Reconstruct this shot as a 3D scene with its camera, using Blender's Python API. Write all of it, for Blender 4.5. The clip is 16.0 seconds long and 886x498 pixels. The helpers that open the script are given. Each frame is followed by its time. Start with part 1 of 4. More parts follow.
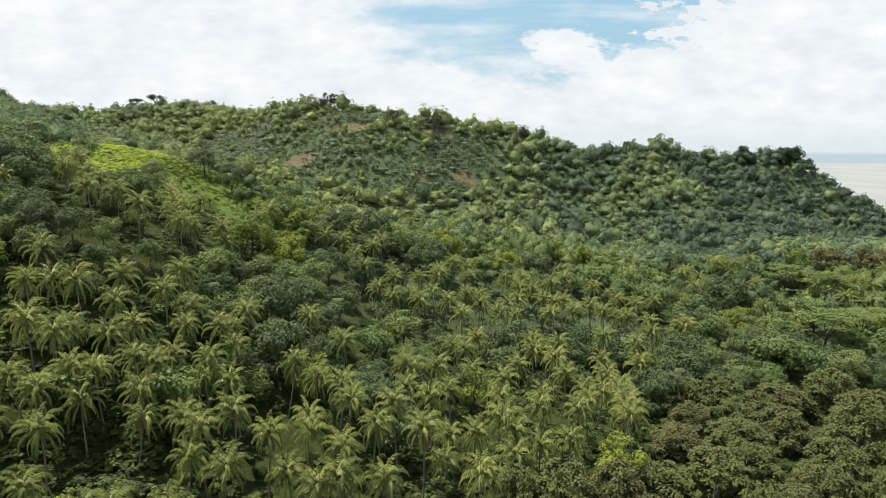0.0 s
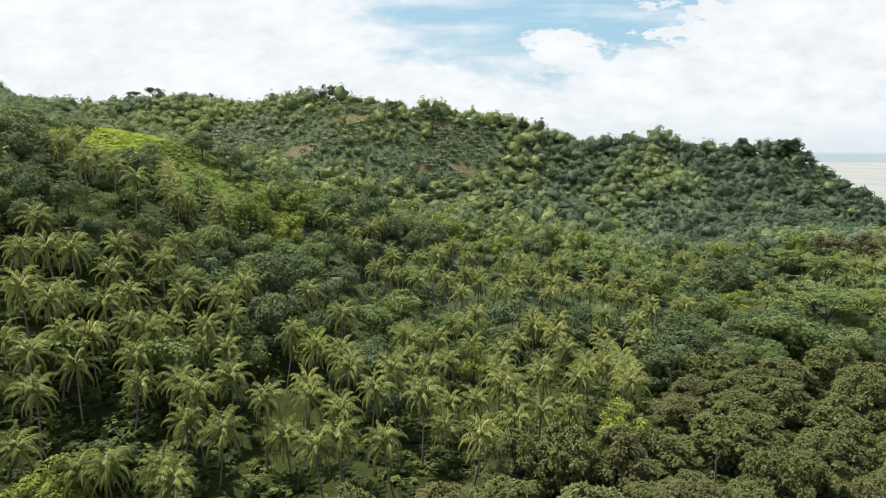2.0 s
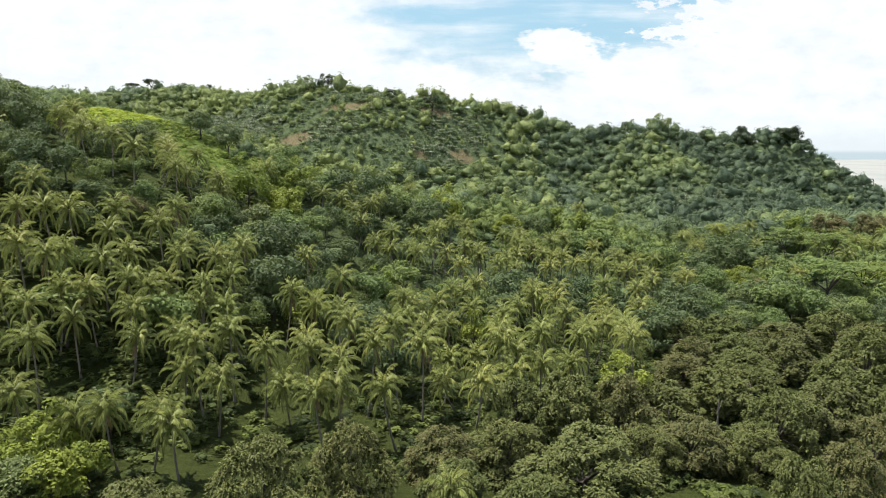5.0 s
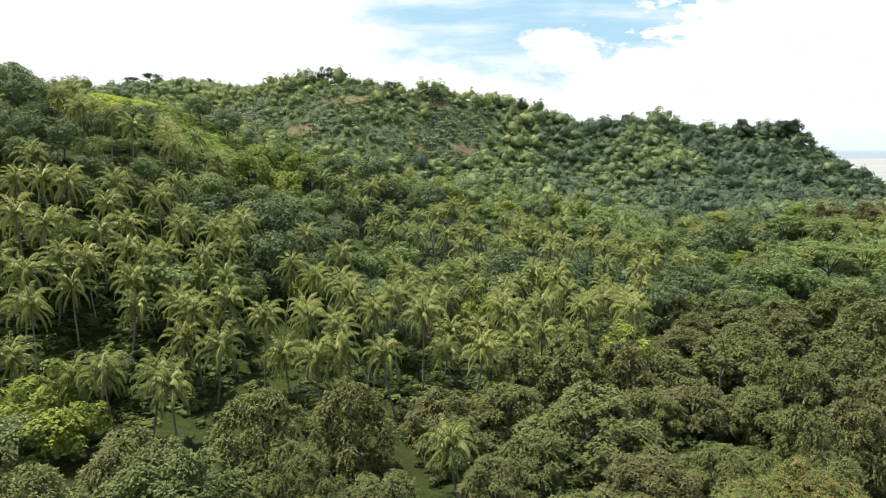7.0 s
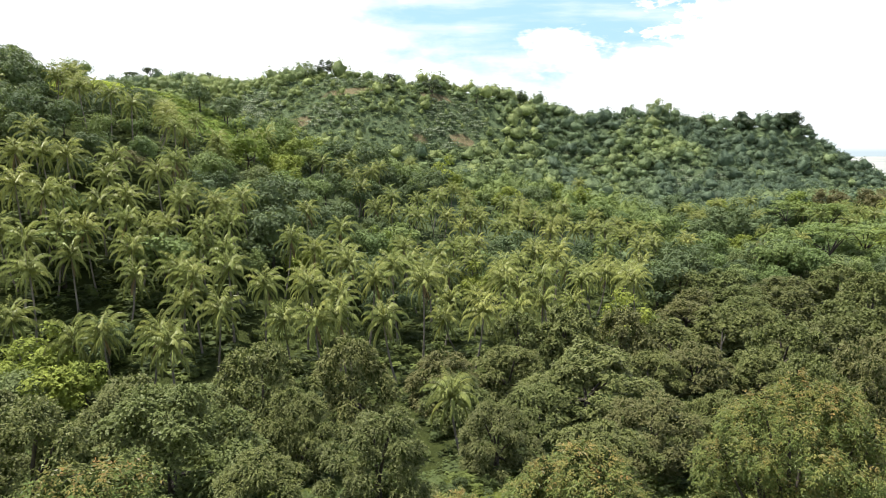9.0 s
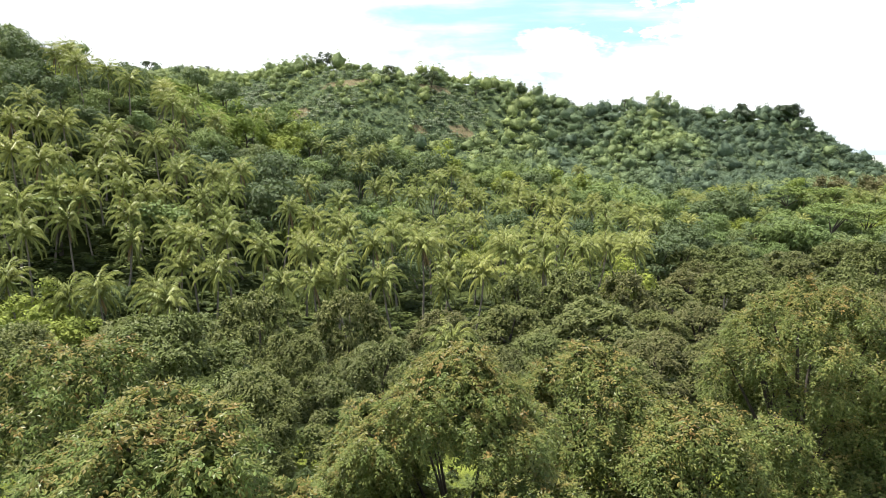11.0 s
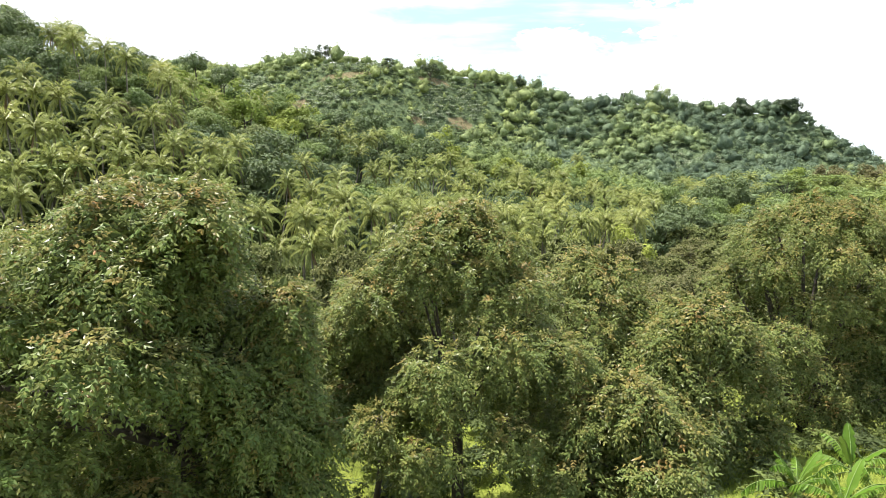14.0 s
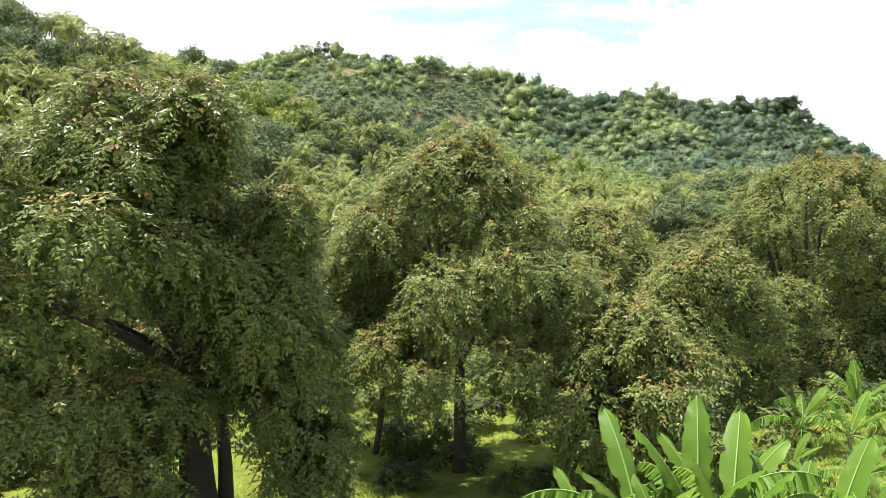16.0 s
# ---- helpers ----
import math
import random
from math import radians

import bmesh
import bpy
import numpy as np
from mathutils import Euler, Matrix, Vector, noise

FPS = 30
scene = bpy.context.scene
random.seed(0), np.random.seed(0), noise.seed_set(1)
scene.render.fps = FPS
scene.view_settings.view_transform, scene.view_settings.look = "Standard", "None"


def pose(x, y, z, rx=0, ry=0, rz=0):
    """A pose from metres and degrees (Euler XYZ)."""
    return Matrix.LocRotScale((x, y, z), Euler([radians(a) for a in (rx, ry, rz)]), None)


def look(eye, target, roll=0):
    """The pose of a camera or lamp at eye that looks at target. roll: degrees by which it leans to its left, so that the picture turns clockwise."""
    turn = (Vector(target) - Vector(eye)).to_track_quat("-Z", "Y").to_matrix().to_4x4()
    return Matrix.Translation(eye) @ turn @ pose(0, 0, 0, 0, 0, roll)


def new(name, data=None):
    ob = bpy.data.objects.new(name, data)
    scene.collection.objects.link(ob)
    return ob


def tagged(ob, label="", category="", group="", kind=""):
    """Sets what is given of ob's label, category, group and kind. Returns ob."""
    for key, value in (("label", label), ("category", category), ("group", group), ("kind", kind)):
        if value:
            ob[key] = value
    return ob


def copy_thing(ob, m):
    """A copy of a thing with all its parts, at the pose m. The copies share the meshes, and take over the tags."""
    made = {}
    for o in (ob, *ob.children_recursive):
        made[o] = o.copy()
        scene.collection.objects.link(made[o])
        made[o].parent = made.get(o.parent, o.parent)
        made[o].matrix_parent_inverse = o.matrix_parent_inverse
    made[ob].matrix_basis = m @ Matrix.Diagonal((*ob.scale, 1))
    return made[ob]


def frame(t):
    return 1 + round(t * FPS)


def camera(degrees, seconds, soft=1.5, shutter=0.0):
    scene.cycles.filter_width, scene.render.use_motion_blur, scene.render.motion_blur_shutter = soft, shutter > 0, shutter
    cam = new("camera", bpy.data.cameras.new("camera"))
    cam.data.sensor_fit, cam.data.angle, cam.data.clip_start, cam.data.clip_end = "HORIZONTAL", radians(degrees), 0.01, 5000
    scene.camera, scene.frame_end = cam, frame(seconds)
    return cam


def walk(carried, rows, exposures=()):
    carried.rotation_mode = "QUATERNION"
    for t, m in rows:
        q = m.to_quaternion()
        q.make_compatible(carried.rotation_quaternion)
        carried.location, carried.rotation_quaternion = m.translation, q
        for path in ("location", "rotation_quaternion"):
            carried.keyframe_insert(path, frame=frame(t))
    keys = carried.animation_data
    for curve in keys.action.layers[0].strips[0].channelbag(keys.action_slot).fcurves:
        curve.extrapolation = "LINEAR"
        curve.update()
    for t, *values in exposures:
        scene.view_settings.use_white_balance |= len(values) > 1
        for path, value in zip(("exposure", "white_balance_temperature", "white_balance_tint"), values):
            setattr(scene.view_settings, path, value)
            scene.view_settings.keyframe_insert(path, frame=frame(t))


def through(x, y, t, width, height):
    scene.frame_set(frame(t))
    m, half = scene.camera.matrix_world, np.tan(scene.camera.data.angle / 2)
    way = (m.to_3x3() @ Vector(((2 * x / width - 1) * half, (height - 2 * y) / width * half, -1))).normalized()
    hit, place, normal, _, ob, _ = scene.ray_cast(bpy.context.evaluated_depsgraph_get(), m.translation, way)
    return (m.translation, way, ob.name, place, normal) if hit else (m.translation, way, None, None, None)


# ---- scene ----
# ---- camera: a drone that sinks in front of a wooded hillside ----
TILT = -8.78
cam = camera(69.98, 16.0, 0.6)
PATH = [
    (0.0, 0.00, 0.00, 50.00, -0.00, -0.29),
    (0.5, 0.03, 0.12, 48.42, -0.01, -0.28),
    (1.0, 0.02, 0.19, 46.87, -0.04, -0.27),
    (1.5, -0.02, 0.19, 45.38, -0.08, -0.27),
    (2.0, -0.04, 0.15, 43.79, -0.11, -0.25),
    (2.5, -0.06, 0.09, 42.33, -0.14, -0.22),
    (3.0, -0.06, -0.02, 40.83, -0.16, -0.19),
    (3.5, -0.06, -0.19, 39.48, -0.18, -0.15),
    (4.0, -0.05, -0.37, 38.10, -0.19, -0.09),
    (6.5, -0.11, -0.52, 31.33, -0.21, -0.02),
    (7.0, -0.07, -0.77, 29.97, -0.20, 0.02),
    (7.5, -0.04, -1.00, 28.61, -0.19, 0.06),
    (8.0, -0.05, -1.19, 27.32, -0.20, 0.10),
    (8.5, -0.08, -1.30, 25.91, -0.21, 0.13),
    (9.0, -0.13, -1.34, 24.57, -0.22, 0.17),
    (11.5, -0.16, -1.34, 17.47, -0.27, 0.24),
    (12.0, -0.14, -1.31, 16.72, -0.30, 0.20),
    (12.5, -0.14, -1.33, 16.42, -0.32, 0.17),
    (13.0, -0.14, -1.37, 15.35, -0.34, 0.15),
    (13.5, -0.14, -1.35, 14.04, -0.36, 0.14),
    (14.0, -0.17, -1.33, 13.46, -0.37, 0.12),
    (14.5, -0.21, -1.34, 13.41, -0.39, 0.10),
    (15.0, -0.25, -1.41, 13.07, -0.40, 0.09),
    (15.5, -0.28, -1.46, 11.95, -0.42, 0.07),
    (16.0, -0.29, -1.46, 11.11, -0.45, 0.03),
]
walk(cam, [(t, pose(x, y, z, 90 + TILT, roll, yaw)) for t, x, y, z, yaw, roll in PATH],
     [(0.0, 0.45), (4.0, 0.58), (8.0, 0.80), (11.5, 1.14), (16.0, 1.40)])

# ---- world: bright haze, broken cloud, one sun ahead and to the left ----
SUN_AZ, SUN_EL = radians(-58), radians(69)      # azimuth from +y towards +x


def node(tree, kind, **sockets):
    n = tree.nodes.new(kind)
    for key, value in sockets.items():
        n.inputs[key.replace("_", " ")].default_value = value
    return n


def math_node(tree, op, a, b=None, clamp=False):
    n = tree.nodes.new("ShaderNodeMath")
    n.operation, n.use_clamp = op, clamp
    for i, v in enumerate((a, b)):
        if v is None:
            continue
        if isinstance(v, (int, float)):
            n.inputs[i].default_value = v
        else:
            tree.links.new(v, n.inputs[i])
    return n.outputs[0]


def mix_colour(tree, fac, a, b):
    n = tree.nodes.new("ShaderNodeMix")
    n.data_type = "RGBA"
    for sock, v in ((n.inputs[0], fac), (n.inputs[6], a), (n.inputs[7], b)):
        if isinstance(v, (int, float)):
            sock.default_value = v
        elif isinstance(v, tuple):
            sock.default_value = (*v, 1)
        else:
            tree.links.new(v, sock)
    return n.outputs[2]


def ramp(tree, fac, stops):
    n = tree.nodes.new("ShaderNodeValToRGB")
    while len(n.color_ramp.elements) < len(stops):
        n.color_ramp.elements.new(0.5)
    for e, (p, c) in zip(n.color_ramp.elements, stops):
        e.position, e.color = p, (*c, 1)
    tree.links.new(fac, n.inputs[0])
    return n.outputs[0]


def smooth(tree, value, lo, hi):
    n = tree.nodes.new("ShaderNodeMapRange")
    n.interpolation_type = "SMOOTHSTEP"
    n.inputs[1].default_value, n.inputs[2].default_value = lo, hi
    tree.links.new(value, n.inputs[0])
    return n.outputs[0]


world = bpy.data.worlds.new("sky")
scene.world = world
world.use_nodes = True
wt = world.node_tree
wt.nodes.clear()
sky = wt.nodes.new("ShaderNodeTexSky")
sky.sky_type, sky.sun_disc = "NISHITA", False
sky.sun_elevation, sky.sun_rotation = SUN_EL, SUN_AZ
sky.air_density, sky.dust_density = 1.2, 2.0
way = wt.nodes.new("ShaderNodeTexCoord").outputs["Generated"]
sep = wt.nodes.new("ShaderNodeSeparateXYZ")
wt.links.new(way, sep.inputs[0])
wx, wy, wz = sep.outputs
depth = math_node(wt, "MAXIMUM", wy, 0.12)
wa, we = math_node(wt, "DIVIDE", wx, depth), math_node(wt, "DIVIDE", wz, depth)
flat = wt.nodes.new("ShaderNodeCombineXYZ")
wt.links.new(wa, flat.inputs[0])
wt.links.new(math_node(wt, "MULTIPLY", we, 2.2), flat.inputs[1])
wisp = node(wt, "ShaderNodeTexNoise", Scale=7.0, Detail=8.0, Roughness=0.6)
billow = node(wt, "ShaderNodeTexNoise", Scale=22.0, Detail=6.0, Roughness=0.55)
streak = node(wt, "ShaderNodeTexNoise", Scale=3.0, Detail=6.0, Roughness=0.55)
for n in (wisp, billow):
    wt.links.new(flat.outputs[0], n.inputs["Vector"])
flat2 = wt.nodes.new("ShaderNodeCombineXYZ")
wt.links.new(wa, flat2.inputs[0])
wt.links.new(math_node(wt, "MULTIPLY", we, 7.0), flat2.inputs[1])
wt.links.new(flat2.outputs[0], streak.inputs["Vector"])
nw = math_node(wt, "SUBTRACT", wisp.outputs[0], 0.5)
nb = math_node(wt, "SUBTRACT", billow.outputs[0], 0.5)


def cloud_blob(a, e, ra, re, rough):
    """A soft-edged bank of cloud (or gap) round a direction: 1 inside, 0 outside."""
    da = math_node(wt, "DIVIDE", math_node(wt, "SUBTRACT", wa, a), ra)
    de = math_node(wt, "DIVIDE", math_node(wt, "SUBTRACT", we, e), re)
    d = math_node(wt, "SQRT", math_node(wt, "ADD", math_node(wt, "MULTIPLY", da, da), math_node(wt, "MULTIPLY", de, de)))
    d = math_node(wt, "ADD", d, math_node(wt, "MULTIPLY", nb if rough > 2 else nw, rough))
    return d


gap = smooth(wt, cloud_blob(0.16, 0.215, 0.30, 0.105, 1.6), 1.15, 0.55)
thin = smooth(wt, streak.outputs[0], 0.66, 0.42)
gap = math_node(wt, "MULTIPLY", gap, math_node(wt, "ADD", 0.35, math_node(wt, "MULTIPLY", thin, 0.65)))
puff = smooth(wt, cloud_blob(0.182, 0.158, 0.062, 0.026, 2.6), 1.15, 0.75)
bank = smooth(wt, cloud_blob(0.585, 0.175, 0.25, 0.095, 2.6), 1.08, 0.90)
bank2 = smooth(wt, cloud_blob(0.34, 0.120, 0.16, 0.038, 2.3), 1.2, 0.8)
gap = math_node(wt, "MULTIPLY", gap, math_node(wt, "SUBTRACT", 1.0, puff))
gap = math_node(wt, "MULTIPLY", gap, math_node(wt, "SUBTRACT", 1.0, bank))
gap = math_node(wt, "MULTIPLY", gap, math_node(wt, "SUBTRACT", 1.0, bank2))
tone = math_node(wt, "ADD", math_node(wt, "MULTIPLY", nw, 1.1), math_node(wt, "MULTIPLY", nb, 0.7))
tone = math_node(wt, "ADD", 0.5, tone, clamp=True)
cloud = mix_colour(wt, tone, (5.0, 5.5, 5.9), (7.9, 8.0, 8.05))
blue = mix_colour(wt, 0.7, sky.outputs[0], (2.8, 4.8, 6.0))
air = mix_colour(wt, gap, cloud, blue)
haze = smooth(wt, we, 0.075, -0.005)
air = mix_colour(wt, math_node(wt, "MULTIPLY", haze, 0.75), air, (5.2, 5.8, 6.1))
far_sea = smooth(wt, we, 0.004, -0.004)
air = mix_colour(wt, far_sea, air, (4.1, 4.9, 5.3))
high_sky = smooth(wt, wz, 0.26, 0.62)
clear = mix_colour(wt, smooth(wt, streak.outputs[0], 0.50, 0.70), sky.outputs[0], (4.6, 5.0, 5.3))
air = mix_colour(wt, high_sky, air, clear)
back = wt.nodes.new("ShaderNodeBackground")
back.inputs["Strength"].default_value = 0.1
wt.links.new(air, back.inputs["Color"])
wt.links.new(back.outputs[0], wt.nodes.new("ShaderNodeOutputWorld").inputs[0])

sun = new("sun", bpy.data.lights.new("sun", "SUN"))
sun.data.energy, sun.data.angle, sun.data.color = 5.0, radians(0.6), (1.0, 0.95, 0.86)
sun.matrix_world = look((0, 0, 0), (-math.sin(SUN_AZ) * math.cos(SUN_EL), -math.cos(SUN_AZ) * math.cos(SUN_EL), -math.sin(SUN_EL)))

# ---- the lie of the land: broad swells added up (x, y, height, reach in x, reach in y) ----
FAR_RIDGE = [
    (-620, 520, 114.3, 170, 160), (-400, 590, 42.6, 110, 90), (-280, 590, 37.6, 80, 70),
    (-190, 580, 62.8, 70, 60), (-100, 520, 63.2, 60, 50), (-30, 490, 34.0, 60, 45),
    (50, 500, 64.7, 60, 45), (130, 520, 21.9, 60, 45), (210, 530, 43.6, 60, 45),
    (290, 525, 9.8, 45, 40), (340, 520, 15.5, 40, 40), (-250, 740, 66.2, 150, 70),
]
WEST_SPUR = [
    (-420, 330, 45.4, 140, 130), (-300, 420, 52.2, 100, 80), (-240, 240, 54.9, 90, 90),
    (-160, 200, 7.8, 50, 50), (-105, 180, 19.8, 40, 40), (-80, 140, 19.6, 35, 30),
    (-130, 110, 1.4, 60, 50), (-260, 80, 43.9, 120, 90),
]
MIDDLE_SLOPES = [
    (-150, 300, 28.2, 60, 50), (-90, 240, 26.7, 40, 40), (-50, 210, 7.1, 40, 40),
    (-60, 340, 10.1, 60, 50), (-150, 420, 28.9, 60, 50), (-40, 430, 38.6, 50, 40),
    (30, 400, 7.9, 60, 50), (20, 300, 27.0, 60, 50), (0, 230, 16.3, 50, 40),
    (120, 440, 12.5, 60, 45), (110, 350, 6.1, 70, 60), (200, 450, 14.5, 60, 40),
    (230, 360, 13.2, 70, 60), (90, 240, -1.4, 60, 50), (190, 240, 17.6, 80, 70),
    (100, 150, 13.5, 60, 50),
]
VALLEY = [
    (-50, 110, -2.2, 30, 25), (0, 130, 11.4, 50, 40), (-10, 100, 1.8, 35, 30),
    (45, 85, 1.4, 40, 35), (-50, 70, 0.7, 35, 30), (0, 25, 10.8, 50, 35),
    (0, -70, 41.2, 170, 60), (-110, 30, 8.5, 70, 50), (110, 40, 20.9, 70, 50),
    (350, 300, 16.1, 130, 110),
]
KNOLLS = [
    (-430, 600, 24.6, 60, 50), (-345, 600, -17.0, 45, 40), (285, 530, 28.0, 35, 25),
    (170, 515, 13.1, 35, 25), (250, 500, 8.7, 35, 30), (-125, 232, 3.2, 28, 28),
    (-98, 225, -4.9, 25, 25), (60, 400, 12.1, 35, 30), (180, 440, 10.0, 35, 30),
    (5, 5, -0.5, 35, 14),
    (-92, 510, 7.0, 60, 35), (190, 515, 4.5, 110, 30), (345, 505, 8.0, 45, 35), (-136, 188, 4.5, 28, 20), (-122, 262, 6.8, 34, 22), (1, 20, -1.6, 6, 5), (25, 37, -3.4, 8, 6),
]
# on the far hill: bare soil, banana stands and cleared slopes (x, y, reach in x, reach in y)
BARE_PATCHES = [(-97, 432, 10, 7), (-66, 463, 18, 5), (-2, 465, 11, 5), (14, 428, 8, 6), (-14, 418, 5, 4)]
BANANA_STANDS = [(-74, 436, 19, 14), (9, 447, 22, 17), (-4, 420, 16, 9), (-60, 476, 40, 7), (-140, 455, 26, 22), (-165, 480, 40, 14), (168, 416, 18, 16), (182, 334, 18, 10)]
SCRUB_SLOPES = [(-40, 445, 85, 48), (-140, 462, 50, 38)]
SEA_LEVEL, DEEP = -25.0, -35.0

# ---- materials ----


def material(name):
    m = bpy.data.materials.new(name)
    m.use_nodes = True
    t = m.node_tree
    p = t.nodes["Principled BSDF"]
    return m, t, p


def object_coords(t, scale=1.0):
    n = t.nodes.new("ShaderNodeTexCoord").outputs["Object"]
    m = t.nodes.new("ShaderNodeMapping")
    m.inputs["Scale"].default_value = (scale, scale, scale)
    t.links.new(n, m.inputs[0])
    return m.outputs[0]


def world_place(t):
    return t.nodes.new("ShaderNodeNewGeometry").outputs["Position"]


def noise_at(t, vector, scale, detail=5.0, rough=0.6):
    n = node(t, "ShaderNodeTexNoise", Scale=scale, Detail=detail, Roughness=rough)
    t.links.new(vector, n.inputs["Vector"])
    return n.outputs[0]


def leaf_material(name, tones, spread=0.35, through=0.35, rough=0.42, gloss=0.45, per_tree="object", odd=None, ruffle=0.0):
    """Foliage: a tone for each tree, a shade for each leaf, light through the blade. odd: (share, colour) of leaves of another colour."""
    m, t, p = material(name)
    if per_tree == "object":
        r = t.nodes.new("ShaderNodeObjectInfo").outputs["Random"]
    else:
        a = t.nodes.new("ShaderNodeAttribute")
        a.attribute_name = per_tree
        r = a.outputs["Fac"]
    col = ramp(t, r, [(i / max(1, len(tones) - 1), c) for i, c in enumerate(tones)])
    isle = t.nodes.new("ShaderNodeNewGeometry").outputs["Random Per Island"]
    place = world_place(t)
    patch = noise_at(t, place, 0.55, 3.0)
    shade = math_node(t, "ADD", math_node(t, "MULTIPLY", isle, spread), math_node(t, "MULTIPLY", patch, 0.5))
    shade = math_node(t, "ADD", shade, 0.75 - spread / 2)
    if ruffle:
        fine_leaf = noise_at(t, place, ruffle, 4.0, 0.7)
        shade = math_node(t, "MULTIPLY", shade, math_node(t, "ADD", 0.40, math_node(t, "MULTIPLY", fine_leaf, 1.2)))
        b = node(t, "ShaderNodeBump", Strength=0.9, Distance=0.9 / ruffle)
        t.links.new(fine_leaf, b.inputs["Height"])
        t.links.new(b.outputs[0], p.inputs["Normal"])
    tint = t.nodes.new("ShaderNodeVectorMath")
    tint.operation = "SCALE"
    t.links.new(col, tint.inputs[0])
    t.links.new(shade, tint.inputs["Scale"])
    col = tint.outputs[0]
    if odd:
        pick = math_node(t, "FRACT", math_node(t, "MULTIPLY", isle, 37.7))
        col = mix_colour(t, math_node(t, "LESS_THAN", math_node(t, "MULTIPLY", pick, math_node(t, "ADD", 1.35, math_node(t, "MULTIPLY", patch, -0.9))), odd[0]), col, odd[1])
    t.links.new(col, p.inputs["Base Color"])
    p.inputs["Roughness"].default_value = rough
    p.inputs["Specular IOR Level"].default_value = gloss
    tr = t.nodes.new("ShaderNodeBsdfTranslucent")
    warm = mix_colour(t, 0.40, col, (0.20, 0.26, 0.06))
    t.links.new(warm, tr.inputs["Color"])
    mix = t.nodes.new("ShaderNodeMixShader")
    mix.inputs[0].default_value = through
    t.links.new(p.outputs[0], mix.inputs[1])
    t.links.new(tr.outputs[0], mix.inputs[2])
    t.links.new(mix.outputs[0], t.nodes["Material Output"].inputs["Surface"])
    return m


def bark_material(name, dark, light, rings=0.0):
    m, t, p = material(name)
    v = object_coords(t)
    n1, n2 = noise_at(t, v, 2.5), noise_at(t, v, 22.0)
    f = math_node(t, "ADD", math_node(t, "MULTIPLY", n1, 0.6), math_node(t, "MULTIPLY", n2, 0.5))
    t.links.new(ramp(t, f, [(0.3, dark), (0.75, light)]), p.inputs["Base Color"])
    p.inputs["Roughness"].default_value = 0.9
    b = node(t, "ShaderNodeBump", Strength=0.6, Distance=0.03)
    h = n2
    if rings:
        w = node(t, "ShaderNodeTexWave", Scale=rings, Distortion=1.5, Detail=2.0)
        w.bands_direction = "Z"
        t.links.new(v, w.inputs["Vector"])
        h = math_node(t, "ADD", n2, w.outputs[1])
    t.links.new(h, b.inputs["Height"])
    t.links.new(b.outputs[0], p.inputs["Normal"])
    return m


BARK = bark_material("dark bark", (0.022, 0.018, 0.014), (0.085, 0.070, 0.055))
PALM_BARK = bark_material("palm bark", (0.09, 0.075, 0.06), (0.26, 0.23, 0.19), 1.6)
ORCHARD_LEAF = leaf_material("glossy orchard leaf", [(0.133, 0.154, 0.052), (0.153, 0.166, 0.057), (0.135, 0.162, 0.055), (0.163, 0.170, 0.061)],
                             0.45, 0.24, 0.48, 0.14)
BROWN_ORCHARD_LEAF = leaf_material("brown-tinged orchard leaf", [(0.137, 0.146, 0.056), (0.149, 0.146, 0.059), (0.131, 0.146, 0.053)], 0.45, 0.24, 0.48, 0.14)
# inside the crowns: base colour darkened to paint in the shade among outer leaves
SHADE_TONED_LEAF = leaf_material("inner leaf darkened for shade", [(0.061, 0.080, 0.028), (0.074, 0.090, 0.031)], 0.5, 0.20, 0.7, 0.05)
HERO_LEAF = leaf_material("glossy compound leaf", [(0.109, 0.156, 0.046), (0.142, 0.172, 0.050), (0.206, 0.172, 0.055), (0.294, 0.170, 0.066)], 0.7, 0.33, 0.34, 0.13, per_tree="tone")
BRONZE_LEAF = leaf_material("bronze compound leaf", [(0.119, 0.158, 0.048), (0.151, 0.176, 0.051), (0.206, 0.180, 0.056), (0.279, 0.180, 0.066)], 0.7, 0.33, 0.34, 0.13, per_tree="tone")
PALM_LEAF = leaf_material("coconut frond", [(0.204, 0.235, 0.065), (0.255, 0.276, 0.076), (0.216, 0.256, 0.072), (0.309, 0.321, 0.089)], 0.6, 0.28, 0.40, 0.22)
DEAD_FROND = leaf_material("dry frond", [(0.22, 0.16, 0.09), (0.28, 0.20, 0.10)], 0.4, 0.2, 0.8, 0.2)
DARK_LEAF = leaf_material("dark forest leaf", [(0.079, 0.118, 0.053), (0.112, 0.152, 0.060), (0.094, 0.130, 0.059)], 0.45, 0.2, 0.55, 0.2, ruffle=2.2)
WOOD_LEAF = leaf_material("forest leaf", [(0.122, 0.180, 0.065), (0.152, 0.214, 0.070), (0.184, 0.242, 0.073), (0.163, 0.196, 0.079)], 0.45, 0.22, 0.55, 0.2, ruffle=2.2)
LAYER_LEAF = leaf_material("light layered leaf", [(0.137, 0.190, 0.052), (0.158, 0.205, 0.055)], 0.5, 0.26, 0.55, 0.2)
BROWN_LEAF = leaf_material("brown forest leaf", [(0.132, 0.123, 0.051), (0.149, 0.132, 0.055)], 0.45, 0.2, 0.55, 0.2, ruffle=2.2)
BRIGHT_LEAF = leaf_material("bright forest leaf", [(0.158, 0.218, 0.041), (0.209, 0.258, 0.046), (0.250, 0.292, 0.049)], 0.4, 0.26, 0.55, 0.2, ruffle=2.2)
